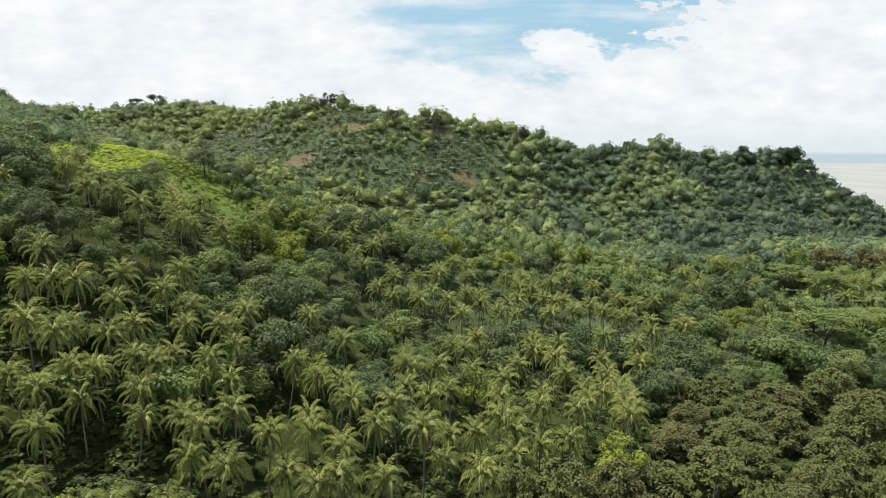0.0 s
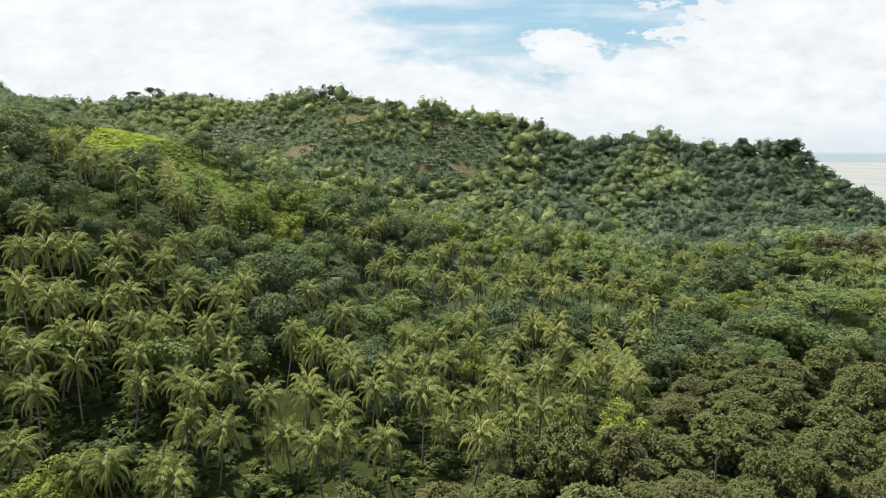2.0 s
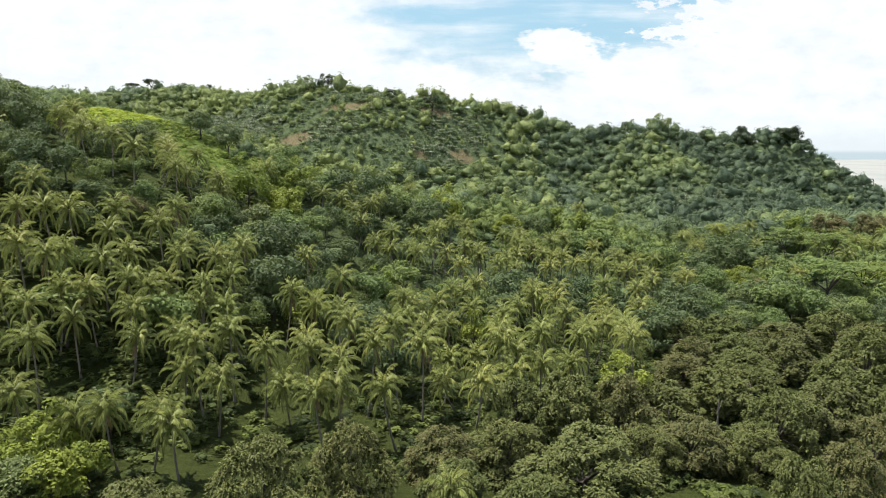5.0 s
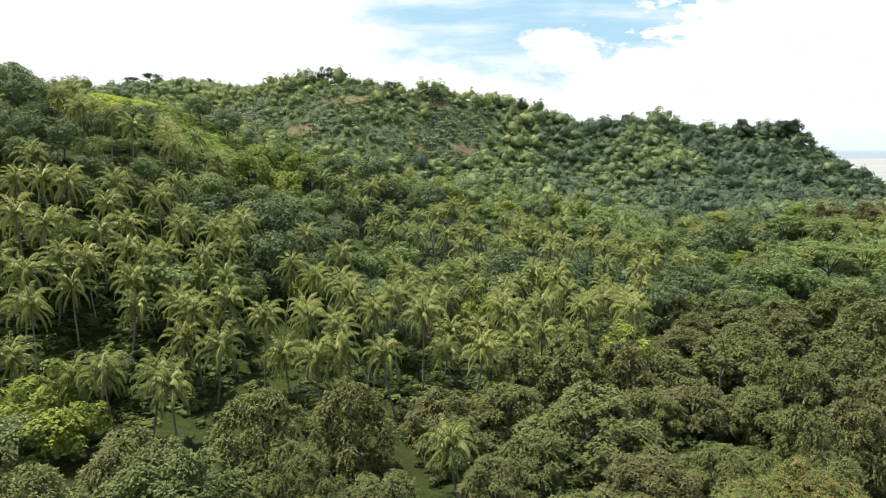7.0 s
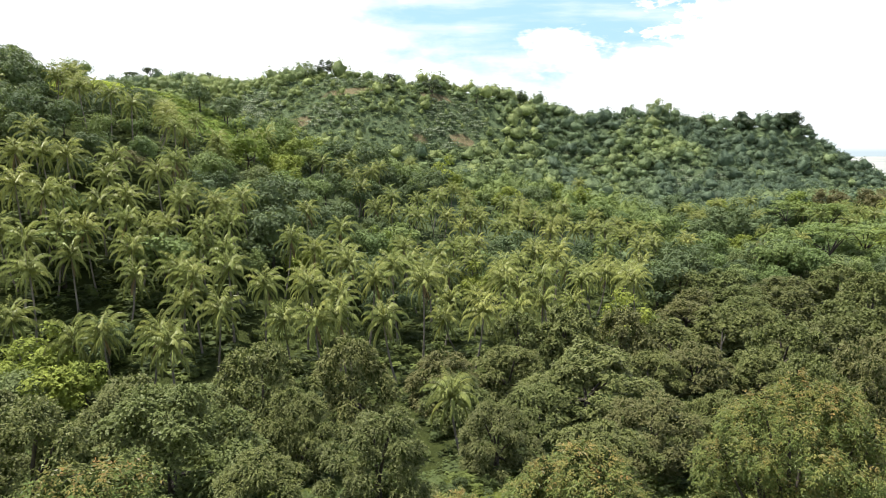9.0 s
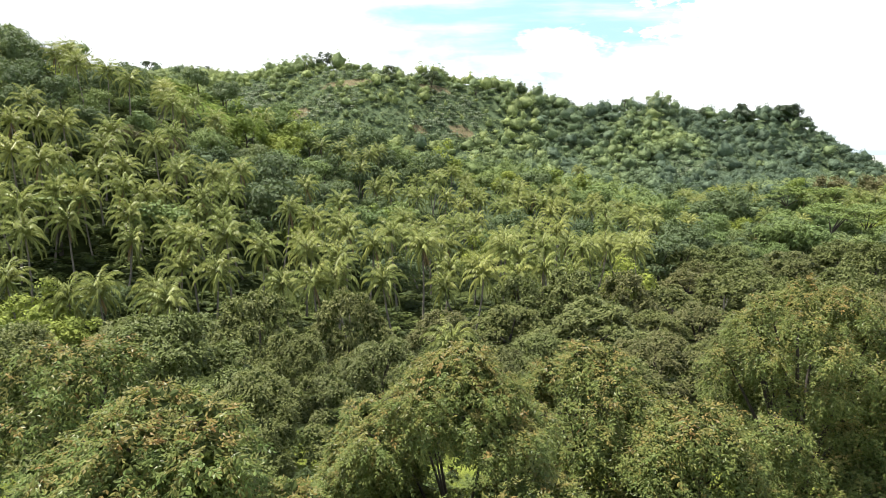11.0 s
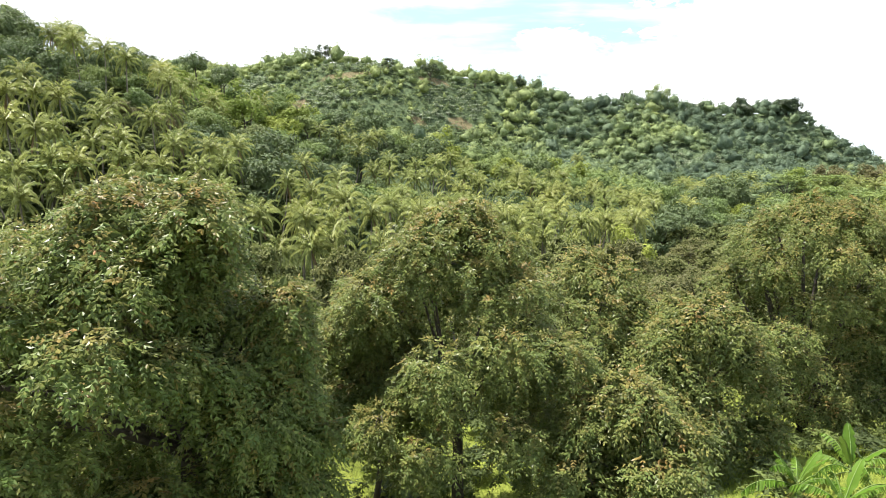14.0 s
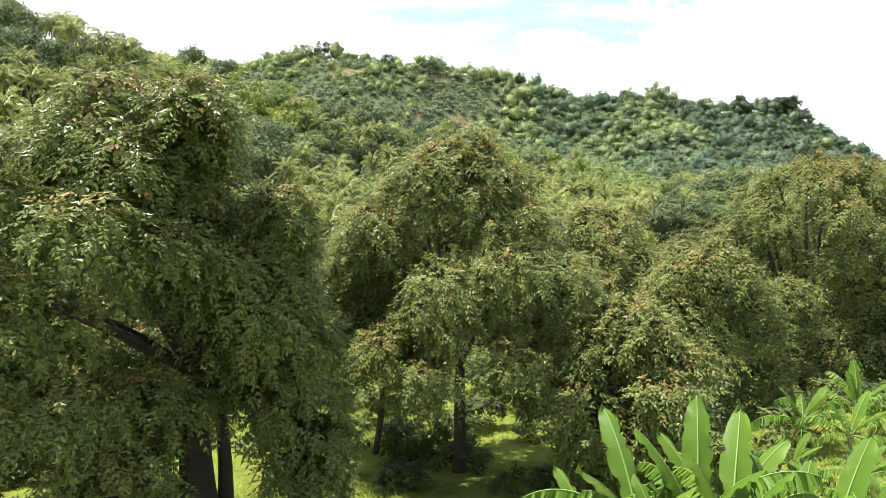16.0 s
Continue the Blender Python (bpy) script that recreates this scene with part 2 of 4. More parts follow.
# paler and bluer than the nearer leaves: distance haze put into the base colour
HAZED_FAR_LEAF = leaf_material("far forest leaf tinted for haze", [(0.106, 0.150, 0.094), (0.146, 0.198, 0.106), (0.182, 0.240, 0.113), (0.222, 0.278, 0.116), (0.266, 0.315, 0.116)], 0.3, 0.22, 0.6, 0.12, per_tree="tone", ruffle=1.1)
MID_LEAF = leaf_material("lower slope leaf", [(0.082, 0.118, 0.052), (0.118, 0.162, 0.060), (0.160, 0.212, 0.066), (0.205, 0.255, 0.070)], 0.4, 0.22, 0.6, 0.12, per_tree="tone", ruffle=1.6)
BUSH_LEAF = leaf_material("open slope bush leaf", [(0.140, 0.200, 0.042), (0.200, 0.265, 0.052), (0.250, 0.310, 0.060)], 0.5, 0.30, 0.55, 0.2, per_tree="tone", ruffle=3.0)
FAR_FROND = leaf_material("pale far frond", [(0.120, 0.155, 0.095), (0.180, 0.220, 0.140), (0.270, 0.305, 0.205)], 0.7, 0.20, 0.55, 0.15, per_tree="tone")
SHRUB_LEAF = leaf_material("undergrowth leaf", [(0.049, 0.068, 0.027), (0.087, 0.116, 0.035), (0.159, 0.198, 0.050)], 0.5, 0.30, 0.55, 0.2, per_tree="tone", ruffle=3.0)
LIME_LEAF = leaf_material("lime crop leaf", [(0.38, 0.47, 0.050), (0.50, 0.57, 0.060)], 0.35, 0.35, 0.5, 0.3, per_tree="tone")
GRASS_BLADE = leaf_material("meadow grass", [(0.30, 0.39, 0.070), (0.44, 0.50, 0.100)], 0.5, 0.35, 0.5, 0.3, per_tree="tone")
BANANA_LEAF = leaf_material("banana leaf", [(0.081, 0.160, 0.016), (0.099, 0.187, 0.020), (0.123, 0.204, 0.026)], 0.5, 0.34, 0.45, 0.18)
bt = BANANA_LEAF.node_tree
ribs = node(bt, "ShaderNodeTexWave", Scale=14.0, Distortion=2.5, Detail=3.0)
ribs.bands_direction = "X"
bt.links.new(object_coords(bt), ribs.inputs["Vector"])
relief = node(bt, "ShaderNodeBump", Strength=0.14, Distance=0.02)
bt.links.new(ribs.outputs["Fac"], relief.inputs["Height"])
bt.links.new(relief.outputs[0], bt.nodes["Principled BSDF"].inputs["Normal"])
OLD_BANANA_LEAF = leaf_material("old banana leaf", [(0.26, 0.28, 0.06), (0.30, 0.24, 0.07)], 0.4, 0.35, 0.6, 0.1)
MIDRIB = leaf_material("pale leaf midrib", [(0.17, 0.26, 0.07), (0.21, 0.29, 0.09)], 0.2, 0.1, 0.5, 0.3)
BANANA_STEM = bark_material("banana stem", (0.10, 0.13, 0.04), (0.24, 0.26, 0.10))

GROUND, gt, gp = material("hillside ground")
gv = world_place(gt)
g1, g2, g3 = noise_at(gt, gv, 0.02, 4.0), noise_at(gt, gv, 0.12, 6.0), noise_at(gt, gv, 1.3, 8.0, 0.75)
green = ramp(gt, math_node(gt, "ADD", math_node(gt, "MULTIPLY", g2, 0.35), math_node(gt, "MULTIPLY", g3, 0.65)),
             [(0.3, (0.022, 0.028, 0.010)), (0.5, (0.052, 0.066, 0.020)), (0.7, (0.082, 0.102, 0.030))])
gs = gt.nodes.new("ShaderNodeSeparateXYZ")
gt.links.new(gv, gs.inputs[0])
bare = smooth(gt, math_node(gt, "ADD", math_node(gt, "MULTIPLY", g2, 0.75), math_node(gt, "MULTIPLY", g1, 0.35)), 0.60, 0.72)
earth = 0.0
for px, py, rx, ry in BARE_PATCHES:
    cx = math_node(gt, "DIVIDE", math_node(gt, "SUBTRACT", gs.outputs[0], px), rx)
    cy = math_node(gt, "DIVIDE", math_node(gt, "SUBTRACT", gs.outputs[1], py), ry)
    d = math_node(gt, "ADD", math_node(gt, "MULTIPLY", cx, cx), math_node(gt, "MULTIPLY", cy, cy))
    d = math_node(gt, "ADD", d, math_node(gt, "MULTIPLY", math_node(gt, "SUBTRACT", g2, 0.5), 2.4))
    earth = math_node(gt, "MAXIMUM", earth, smooth(gt, d, 1.4, 0.8))
high = smooth(gt, gs.outputs[1], 300.0, 390.0)
soil = ramp(gt, g3, [(0.3, (0.060, 0.082, 0.042)), (0.5, (0.112, 0.132, 0.068)), (0.72, (0.215, 0.180, 0.115))])
meadow = math_node(gt, "MULTIPLY", smooth(gt, gs.outputs[1], 62.0, 32.0), smooth(gt, g2, 0.30, 0.52))
shrubby = ramp(gt, g3, [(0.36, (0.056, 0.082, 0.046)), (0.66, (0.130, 0.168, 0.080))])
green = mix_colour(gt, smooth(gt, gs.outputs[1], 160.0, 240.0), green, shrubby)
px = math_node(gt, "DIVIDE", math_node(gt, "ADD", gs.outputs[0], 105.0), 52.0)
py = math_node(gt, "DIVIDE", math_node(gt, "SUBTRACT", gs.outputs[1], 248.0), 50.0)
pasture = smooth(gt, math_node(gt, "ADD", math_node(gt, "MULTIPLY", px, px), math_node(gt, "MULTIPLY", py, py)), 1.3, 0.6)
green = mix_colour(gt, pasture, green, ramp(gt, g3, [(0.3, (0.085, 0.130, 0.030)), (0.7, (0.165, 0.220, 0.046))]))
gcol = mix_colour(gt, math_node(gt, "MULTIPLY", bare, high), green, soil)
gcol = mix_colour(gt, earth, gcol, ramp(gt, g3, [(0.36, (0.085, 0.095, 0.045)), (0.52, (0.170, 0.140, 0.080)), (0.70, (0.270, 0.205, 0.130))]))
gcol = mix_colour(gt, meadow, gcol, ramp(gt, g3, [(0.3, (0.24, 0.31, 0.055)), (0.7, (0.38, 0.43, 0.09))]))
gt.links.new(gcol, gp.inputs["Base Color"])
gp.inputs["Roughness"].default_value = 0.95
gp.inputs["Specular IOR Level"].default_value = 0.05
gb = node(gt, "ShaderNodeBump", Strength=1.0, Distance=0.9)
gt.links.new(math_node(gt, "ADD", g2, g3), gb.inputs["Height"])
gt.links.new(gb.outputs[0], gp.inputs["Normal"])

SEA, st, sp = material("shallow sea")
sv = world_place(st)
smap = node(st, "ShaderNodeMapping")
smap.inputs["Scale"].default_value = (1.0, 0.25, 1.0)
st.links.new(sv, smap.inputs[0])
s1 = noise_at(st, smap.outputs[0], 0.004, 5.0)
st.links.new(ramp(st, s1, [(0.35, (0.20, 0.22, 0.21)), (0.65, (0.30, 0.30, 0.27))]), sp.inputs["Base Color"])
sp.inputs["Roughness"].default_value = 0.4
sp.inputs["Specular IOR Level"].default_value = 0.2
sb = node(st, "ShaderNodeBump", Strength=0.25, Distance=0.5)
st.links.new(noise_at(st, sv, 0.25, 4.0), sb.inputs["Height"])
st.links.new(sb.outputs[0], sp.inputs["Normal"])

# ---- mesh helpers ----
rng = np.random.default_rng(7)


def unit(v):
    return v / np.maximum(np.linalg.norm(v, axis=-1, keepdims=True), 1e-9)


def mesh_of(name, verts, faces, mat, smoothed=False, tone=None):
    """A mesh from an array of points and one of quads; tone: a value for each face."""
    verts, faces = np.asarray(verts, np.float32), np.asarray(faces, np.int32)
    me = bpy.data.meshes.new(name)
    n, k = faces.shape
    me.vertices.add(len(verts))
    me.vertices.foreach_set("co", verts.ravel())
    me.loops.add(n * k)
    me.loops.foreach_set("vertex_index", faces.ravel())
    me.polygons.add(n)
    me.polygons.foreach_set("loop_start", np.arange(0, n * k, k, dtype=np.int32))
    me.polygons.foreach_set("use_smooth", np.full(n, smoothed))
    if tone is not None:
        me.attributes.new("tone", "FLOAT", "FACE").data.foreach_set("value", np.asarray(tone, np.float32))
    me.update(calc_edges=True)
    me.materials.append(mat)
    return me


def part(name, me, parent, label="", m=None):
    ob = new(name, me)
    ob.parent = parent
    if m is not None:
        ob.matrix_basis = m
    return tagged(ob, label) if label else ob


def join(pieces):
    """Several (points, quads) as one."""
    vs, fs, k = [], [], 0
    for v, f in pieces:
        vs.append(v)
        fs.append(f + k)
        k += len(v)
    return np.concatenate(vs), np.concatenate(fs)


def tube(points, radii, sides=7):
    """A limb: rings round a line of points, closed by its taper."""
    p = np.asarray(points, float)
    d = unit(np.gradient(p, axis=0))
    ref = np.where(np.abs(d[:, 2:3]) > 0.9, [[1.0, 0, 0]], [[0, 0, 1.0]])
    u = unit(np.cross(d, ref))
    w = np.cross(d, u)
    a = np.arange(sides) * 2 * np.pi / sides
    v = p[:, None] + np.asarray(radii)[:, None, None] * (np.cos(a)[None, :, None] * u[:, None] + np.sin(a)[None, :, None] * w[:, None])
    i, j = np.meshgrid(np.arange(len(p) - 1), np.arange(sides), indexing="ij")
    f = np.stack([i * sides + j, i * sides + (j + 1) % sides, (i + 1) * sides + (j + 1) % sides, (i + 1) * sides + j], -1).reshape(-1, 4)
    return v.reshape(-1, 3), f


def blades(base, way, up, length, width, fold=0.25):
    """Leaf blades, each a quad bent along its midrib."""
    way = unit(way)
    side = unit(np.cross(way, up))
    nrm = np.cross(side, way)
    L, W = np.reshape(length, (-1, 1)), np.reshape(width, (-1, 1))
    mid = base + way * L * 0.42
    v = np.stack([base, mid + side * W / 2 - nrm * W * fold, base + way * L, mid - side * W / 2 - nrm * W * fold], 1).reshape(-1, 3)
    return v, np.arange(len(v)).reshape(-1, 4)


def slivers(base, way, up, length, width):
    """Smaller leaves, each one triangle."""
    way = unit(way)
    side = unit(np.cross(way, up)) * np.reshape(width, (-1, 1)) / 2
    v = np.stack([base - side, base + side, base + way * np.reshape(length, (-1, 1))], 1).reshape(-1, 3)
    return v, np.arange(len(v)).reshape(-1, 3)


def sprays(base, way, up, length, pairs, r):
    """Compound leaves: a drooping stalk with pairs of leaflets."""
    way, n = unit(way), len(base)
    side = unit(np.cross(way, up))
    out = []
    for k in range(pairs):
        s = (k + 0.6) / pairs
        at = base + way * (length * s)[:, None] - np.array([0, 0, 1.0]) * (length * 0.35 * s * s)[:, None]
        size = length * (0.30 + 0.12 * np.sin(np.pi * s))
        for sg in (-1, 1):
            d = way * 0.55 + side * sg * 0.75 + np.array([0, 0, -0.35]) + r.normal(0, 0.14, (n, 3))
            out.append(blades(at, d, up + r.normal(0, 0.25, (n, 3)), size, size * 0.54))
    tip = base + way * length[:, None] - np.array([0, 0, 1.0]) * (length * 0.35)[:, None]
    out.append(blades(tip, way + np.array([0, 0, -0.5]), up, length * 0.4, length * 0.14))
    return join(out)


def ground(x, y):
    x, y = np.asarray(x, float), np.asarray(y, float)
    z = np.full(np.broadcast(x, y).shape, DEEP)
    for a, b, h, rx, ry in FAR_RIDGE + WEST_SPUR + MIDDLE_SLOPES + VALLEY + KNOLLS:
        z = z + h * np.exp(-((x - a) / rx) ** 2 / 2 - ((y - b) / ry) ** 2 / 2)
    return z + 0.5 * np.sin(x * 0.21 + 1.3 * np.sin(y * 0.13)) * np.sin(y * 0.17 + x * 0.05)


def spread(n, reach, fine):
    s = np.linspace(-1, 1, n)
    return reach * (fine * s + (1 - fine) * np.sign(s) * np.abs(s) ** 5)


gx, gy = np.meshgrid(spread(181, 4600, 0.16), 320 + spread(171, 4600, 0.14), indexing="ij")
gv3 = np.stack([gx, gy, ground(gx, gy)], -1).reshape(-1, 3)
gi, gj = np.meshgrid(np.arange(180), np.arange(170), indexing="ij")
gf = np.stack([gi * 171 + gj, (gi + 1) * 171 + gj, (gi + 1) * 171 + gj + 1, gi * 171 + gj + 1], -1).reshape(-1, 4)
tagged(new("ground", mesh_of("ground", gv3, gf, GROUND, True)), "grassy and bare earth hillside with undergrowth", "ground", kind="structure")

sx, sy = np.meshgrid(np.linspace(-4900, 4900, 15), np.linspace(-4900, 4900, 15), indexing="ij")
si, sj = np.meshgrid(np.arange(14), np.arange(14), indexing="ij")
sf = np.stack([si * 15 + sj, (si + 1) * 15 + sj, (si + 1) * 15 + sj + 1, si * 15 + sj + 1], -1).reshape(-1, 4)
tagged(new("water", mesh_of("water", np.stack([sx, sy, np.full_like(sx, SEA_LEVEL)], -1).reshape(-1, 3), sf, SEA)), "pale grey shallow sea out to the horizon", "sea", kind="structure")

# ---- broadleaf crowns ----


def crown_points(r, clumps, per, rx, rz, zc, low=-0.35, clump=0.30, ragged=0.35, lift=0.75, flat=0.72):
    """Points over the clumps of a crown: place and outward way; the clumps' centres and reach."""
    d = unit(r.normal(size=(clumps * 4, 3)))
    d = d[d[:, 2] > low][:clumps]
    reach = 1 - ragged * r.random(len(d)) ** 1.5
    c = d * reach[:, None] * np.array([rx, rx, rz]) * 0.80 + np.array([0, 0, zc])
    rc = rx * clump * (0.7 + 0.6 * r.random(len(d)))
    k = np.repeat(np.arange(len(d)), per)
    w = unit(r.normal(size=(len(k), 3)) + d[k] * 0.6 + np.array([0, 0, lift]))
    p = c[k] + w * (rc[k] * (0.72 + 0.33 * r.random(len(k))))[:, None] * np.array([1, 1, flat])
    return p, w, c, rc


def heart(centres, reach, shrink, across, rows, zc):
    """The dense inside of a crown: one lumpy skin just under the leaves of all its clumps, in quads."""
    mid = np.array([0, 0, zc])
    a, b = np.meshgrid(np.arange(across) * 2 * np.pi / across, np.linspace(0.03, 0.97, rows) * np.pi, indexing="ij")
    d = np.stack([np.cos(a) * np.sin(b), np.sin(a) * np.sin(b), np.cos(b)], -1).reshape(-1, 3)
    q = centres - mid
    along = d @ q.T
    inside = reach ** 2 - (q * q).sum(1) + along ** 2
    far = np.where((inside > 0) & (along > -reach), along + np.sqrt(np.maximum(inside, 0)), 0).max(1)
    full = np.percentile(far, 75)
    far = (0.7 * np.maximum(far, 0.6 * full) + 0.3 * full) * shrink
    i, j = np.meshgrid(np.arange(across), np.arange(rows - 1), indexing="ij")
    k = (i + 1) % across
    f = np.stack([i * rows + j, i * rows + j + 1, k * rows + j + 1, k * rows + j], -1).reshape(-1, 4)
    return mid + d * far[:, None], f


def halved(v, f):
    """Quads as triangles."""
    return v, np.concatenate([f[:, :3], f[:, [0, 2, 3]]])


def leafy(r, p, w, length, width, droop=0.55, shape=blades):
    n = len(p)
    up = unit(w * 1.0 + np.array([0, 0, 0.35]) + r.normal(0, 0.32, (n, 3)))
    out = w * 0.5 + r.normal(0, 0.7, (n, 3)) + np.array([0, 0, -droop])
    out = unit(out - up * (out * up).sum(1, keepdims=True))
    return shape(p, out, up, length * (0.7 + 0.6 * r.random(n)), width * (0.7 + 0.6 * r.random(n)))


def inner(r, centres, per, size, shape=blades):
    """Leaves deep inside the clumps, which keep the light out."""
    c = np.repeat(centres, per, 0)
    n = len(c)
    return shape(c + r.normal(0, size * 0.8, (n, 3)), unit(r.normal(size=(n, 3))), unit(r.normal(size=(n, 3))), np.full(n, size * 1.1), np.full(n, size * 0.8))


def limbs(r, centres, fork, radius, count):
    """Curved limbs from the fork to the clumps."""
    out = []
    for c in centres[r.permutation(len(centres))[:count]]:
        s = np.linspace(0, 1, 6)[:, None]
        mid = fork * 0.45 + c * 0.55 + np.array([0, 0, 0.12]) * np.linalg.norm(c - fork) + r.normal(0, 0.25, 3)
        out.append(tube((1 - s) ** 2 * fork + 2 * s * (1 - s) * mid + s * s * c, radius * (1 - 0.82 * s[:, 0]), 6))
    return out


def trunk_tube(r, fork, radius, lean=0.3, sides=9):
    s = np.linspace(0, 1, 7)
    bend = r.normal(0, lean, 2)
    pts = np.stack([fork[0] * s + bend[0] * np.sin(s * 3.1) * 0.5, fork[1] * s + bend[1] * np.sin(s * 3.1) * 0.5, -0.6 + (fork[2] + 0.6) * s], -1)
    return tube(pts, radius * (1.25 - 0.5 * s + 0.5 * np.exp(-s * 9)), sides)


def crown_lobes(r, count, rx, height, low, size=0.34, narrow=0.8):
    """The leafy masses of a crown, tier over tier: centres and reaches. low: where the lowest tier hangs."""
    k = np.arange(count)
    u = (k + 0.5) / count
    z = low + (height - low) * (0.10 + 0.84 * u)
    wide = rx * np.clip(np.sin(np.pi * np.clip(0.24 + 0.70 * u, 0, 1)), 0.1, 1) ** narrow
    reach = rx * size * r.uniform(0.65, 1.3, count) * (1 - 0.25 * u)
    turn = k * 2.39996 + r.normal(0, 0.35, count)
    off = np.maximum(wide - reach * 0.8, 0) * np.sqrt(r.uniform(0.15, 1.1, count))
    c = np.stack([np.cos(turn) * off, np.sin(turn) * off, z - reach * 0.7], -1)
    return c, reach


def streamers(r, c, reach, per, drop, steps, level=0.45):
    """Leaf places down the drooping twigs that hang over each leafy mass: place, way, which way is up, how far down the twig, how far up the mass."""
    k = np.repeat(np.arange(len(c)), per)
    n = len(k)
    out = c * np.array([1, 1, 0])
    out = out / (np.linalg.norm(out, axis=1).max() + 1e-6)
    d = unit(r.normal(size=(n, 3)) + out[k] * 0.9 + np.array([0, 0, level]))
    p = c[k] + d * (reach[k] * r.uniform(0.60, 1.02, n))[:, None] * np.array([1, 1, 0.72])
    away = unit(d * np.array([1, 1, 0.15]) + r.normal(0, 0.3, (n, 3)))
    long = drop * r.uniform(0.45, 1.35, n)
    base, way, ups, down, rise = [], [], [], [], []
    for i in range(steps):
        t = (i + r.random(n)) / steps
        base.append(p + away * (long * 0.62 * t)[:, None] - np.array([0, 0, 1.0]) * (long * (0.02 * t + 0.46 * t * t))[:, None])
        way.append(unit(away * (0.85 - 0.25 * t)[:, None] + np.array([0, 0, -1.0]) * (0.08 + 0.45 * t)[:, None] + r.normal(0, 0.52, (n, 3))))
        ups.append(unit(away * 0.40 + d * 0.3 + np.array([0, 0, 1.0]) + r.normal(0, 0.26, (n, 3))))
        down.append(t)
        rise.append(d[:, 2])
    return [np.concatenate(q) for q in (base, way, ups, down, rise)]


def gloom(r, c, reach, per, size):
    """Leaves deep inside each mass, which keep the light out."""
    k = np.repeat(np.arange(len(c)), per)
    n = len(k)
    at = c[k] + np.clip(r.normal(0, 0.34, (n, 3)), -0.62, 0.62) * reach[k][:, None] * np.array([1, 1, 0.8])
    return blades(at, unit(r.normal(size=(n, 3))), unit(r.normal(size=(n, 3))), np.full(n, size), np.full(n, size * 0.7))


def orchard_tree(seed, rx, height, lobes, per, leaf, mat):
    """A round-headed orchard tree, its long leaves drooping in tiers; the thing's parts on an Empty at its foot."""
    r = np.random.default_rng(seed)
    c, reach = crown_lobes(r, lobes, rx, height, height * 0.04, 0.25, 0.56)
    base, way, up, down, rise = streamers(r, c, reach, per, 0.62, 5, 0.9)
    n = len(base)
    fork = np.array([r.normal(0, 0.2), r.normal(0, 0.2), height * 0.28])
    tree = new("orchard_tree")
    part("trunk", mesh_of("trunk", *trunk_tube(r, fork, 0.30), BARK, True), tree)
    for lv, lf in limbs(r, c, fork, 0.16, 6):
        part("limb", mesh_of("limb", lv, lf, BARK, True), tree)
    leaves = slivers(base, way, up, leaf * r.uniform(0.7, 1.3, n), leaf * 0.62 * r.uniform(0.8, 1.25, n))
    crown = part("crown", mesh_of("crown", *leaves, mat), tree, "dense olive-green drooping foliage in tiers")
    part("inner_foliage", mesh_of("inner_foliage", *gloom(r, c, reach, 34, 0.46), SHADE_TONED_LEAF), crown, "inner leaves darkened to stand for shade inside the crown")
    return tree


def hero_tree(seed, rx, height, lobes, per, low, fork_z, limb_count, thick, mat, drop=2.2, steps=7, leaf=1.0, size=0.33, narrow=0.8, shift=(0, 0), pairs=3, lean=(0.0, 0.0), dense=60):
    """A near tree, leaf by leaf: compound leaves down long hanging twigs, tier over tier."""
    r = np.random.default_rng(seed)
    c, reach = crown_lobes(r, lobes, rx, height, low, size, narrow)
    c[:, 0] += np.interp(np.linspace(0, 1, lobes), [0, 0.55, 1], [lean[0], 0, lean[1]])
    base, way, up, down, rise = streamers(r, c, reach, per, drop, steps)
    c[:, :2] += shift
    base[:, :2] += shift
    n = len(base)
    fork = np.array([r.normal(0, 0.25), r.normal(0, 0.25), fork_z])
    tree = new("tall_tree")
    part("trunk", mesh_of("trunk", *trunk_tube(r, fork, thick, 0.5, 12), BARK, True), tree, "dark rough trunk")
    for lv, lf in limbs(r, c[lobes // 2:], fork, thick * 0.38, limb_count):
        part("limb", mesh_of("limb", lv, lf, BARK, True), tree)
    for q, reach_q in list(zip(c, reach))[::2]:
        for _ in range(2):
            a = r.uniform(0, 6.28)
            e = q + np.array([math.cos(a), math.sin(a), r.uniform(-0.9, 0.4)]) * reach_q * 1.1
            s = np.linspace(0, 1, 5)[:, None]
            part("twig", mesh_of("twig", *tube(q * (1 - s) + e * s + np.array([0, 0, 0.25]) * np.sin(s * 3.1), 0.03 * (1 - 0.7 * s[:, 0]), 4), BARK, True), tree)
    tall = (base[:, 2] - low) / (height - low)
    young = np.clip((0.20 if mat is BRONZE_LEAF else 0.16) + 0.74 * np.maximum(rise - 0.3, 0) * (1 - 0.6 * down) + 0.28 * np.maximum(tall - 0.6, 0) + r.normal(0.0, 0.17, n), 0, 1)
    leaves = sprays(base, way, up, leaf * r.uniform(0.30, 0.50, n), pairs, r)
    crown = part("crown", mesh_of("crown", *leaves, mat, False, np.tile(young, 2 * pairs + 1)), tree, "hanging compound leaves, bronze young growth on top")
    part("inner_foliage", mesh_of("inner_foliage", *gloom(r, c, reach, dense * 3 // 2, 0.27), SHADE_TONED_LEAF), crown, "inner leaves darkened to stand for shade inside the crown")
    return tree


def stand(tree, x, y, turn, size, tall=1.0, sink=0.15):
    return Matrix.Translation((x, y, float(ground(x, y)) - sink)) @ Matrix.Rotation(turn, 4, "Z") @ Matrix.Diagonal((size, size, size * tall, 1))


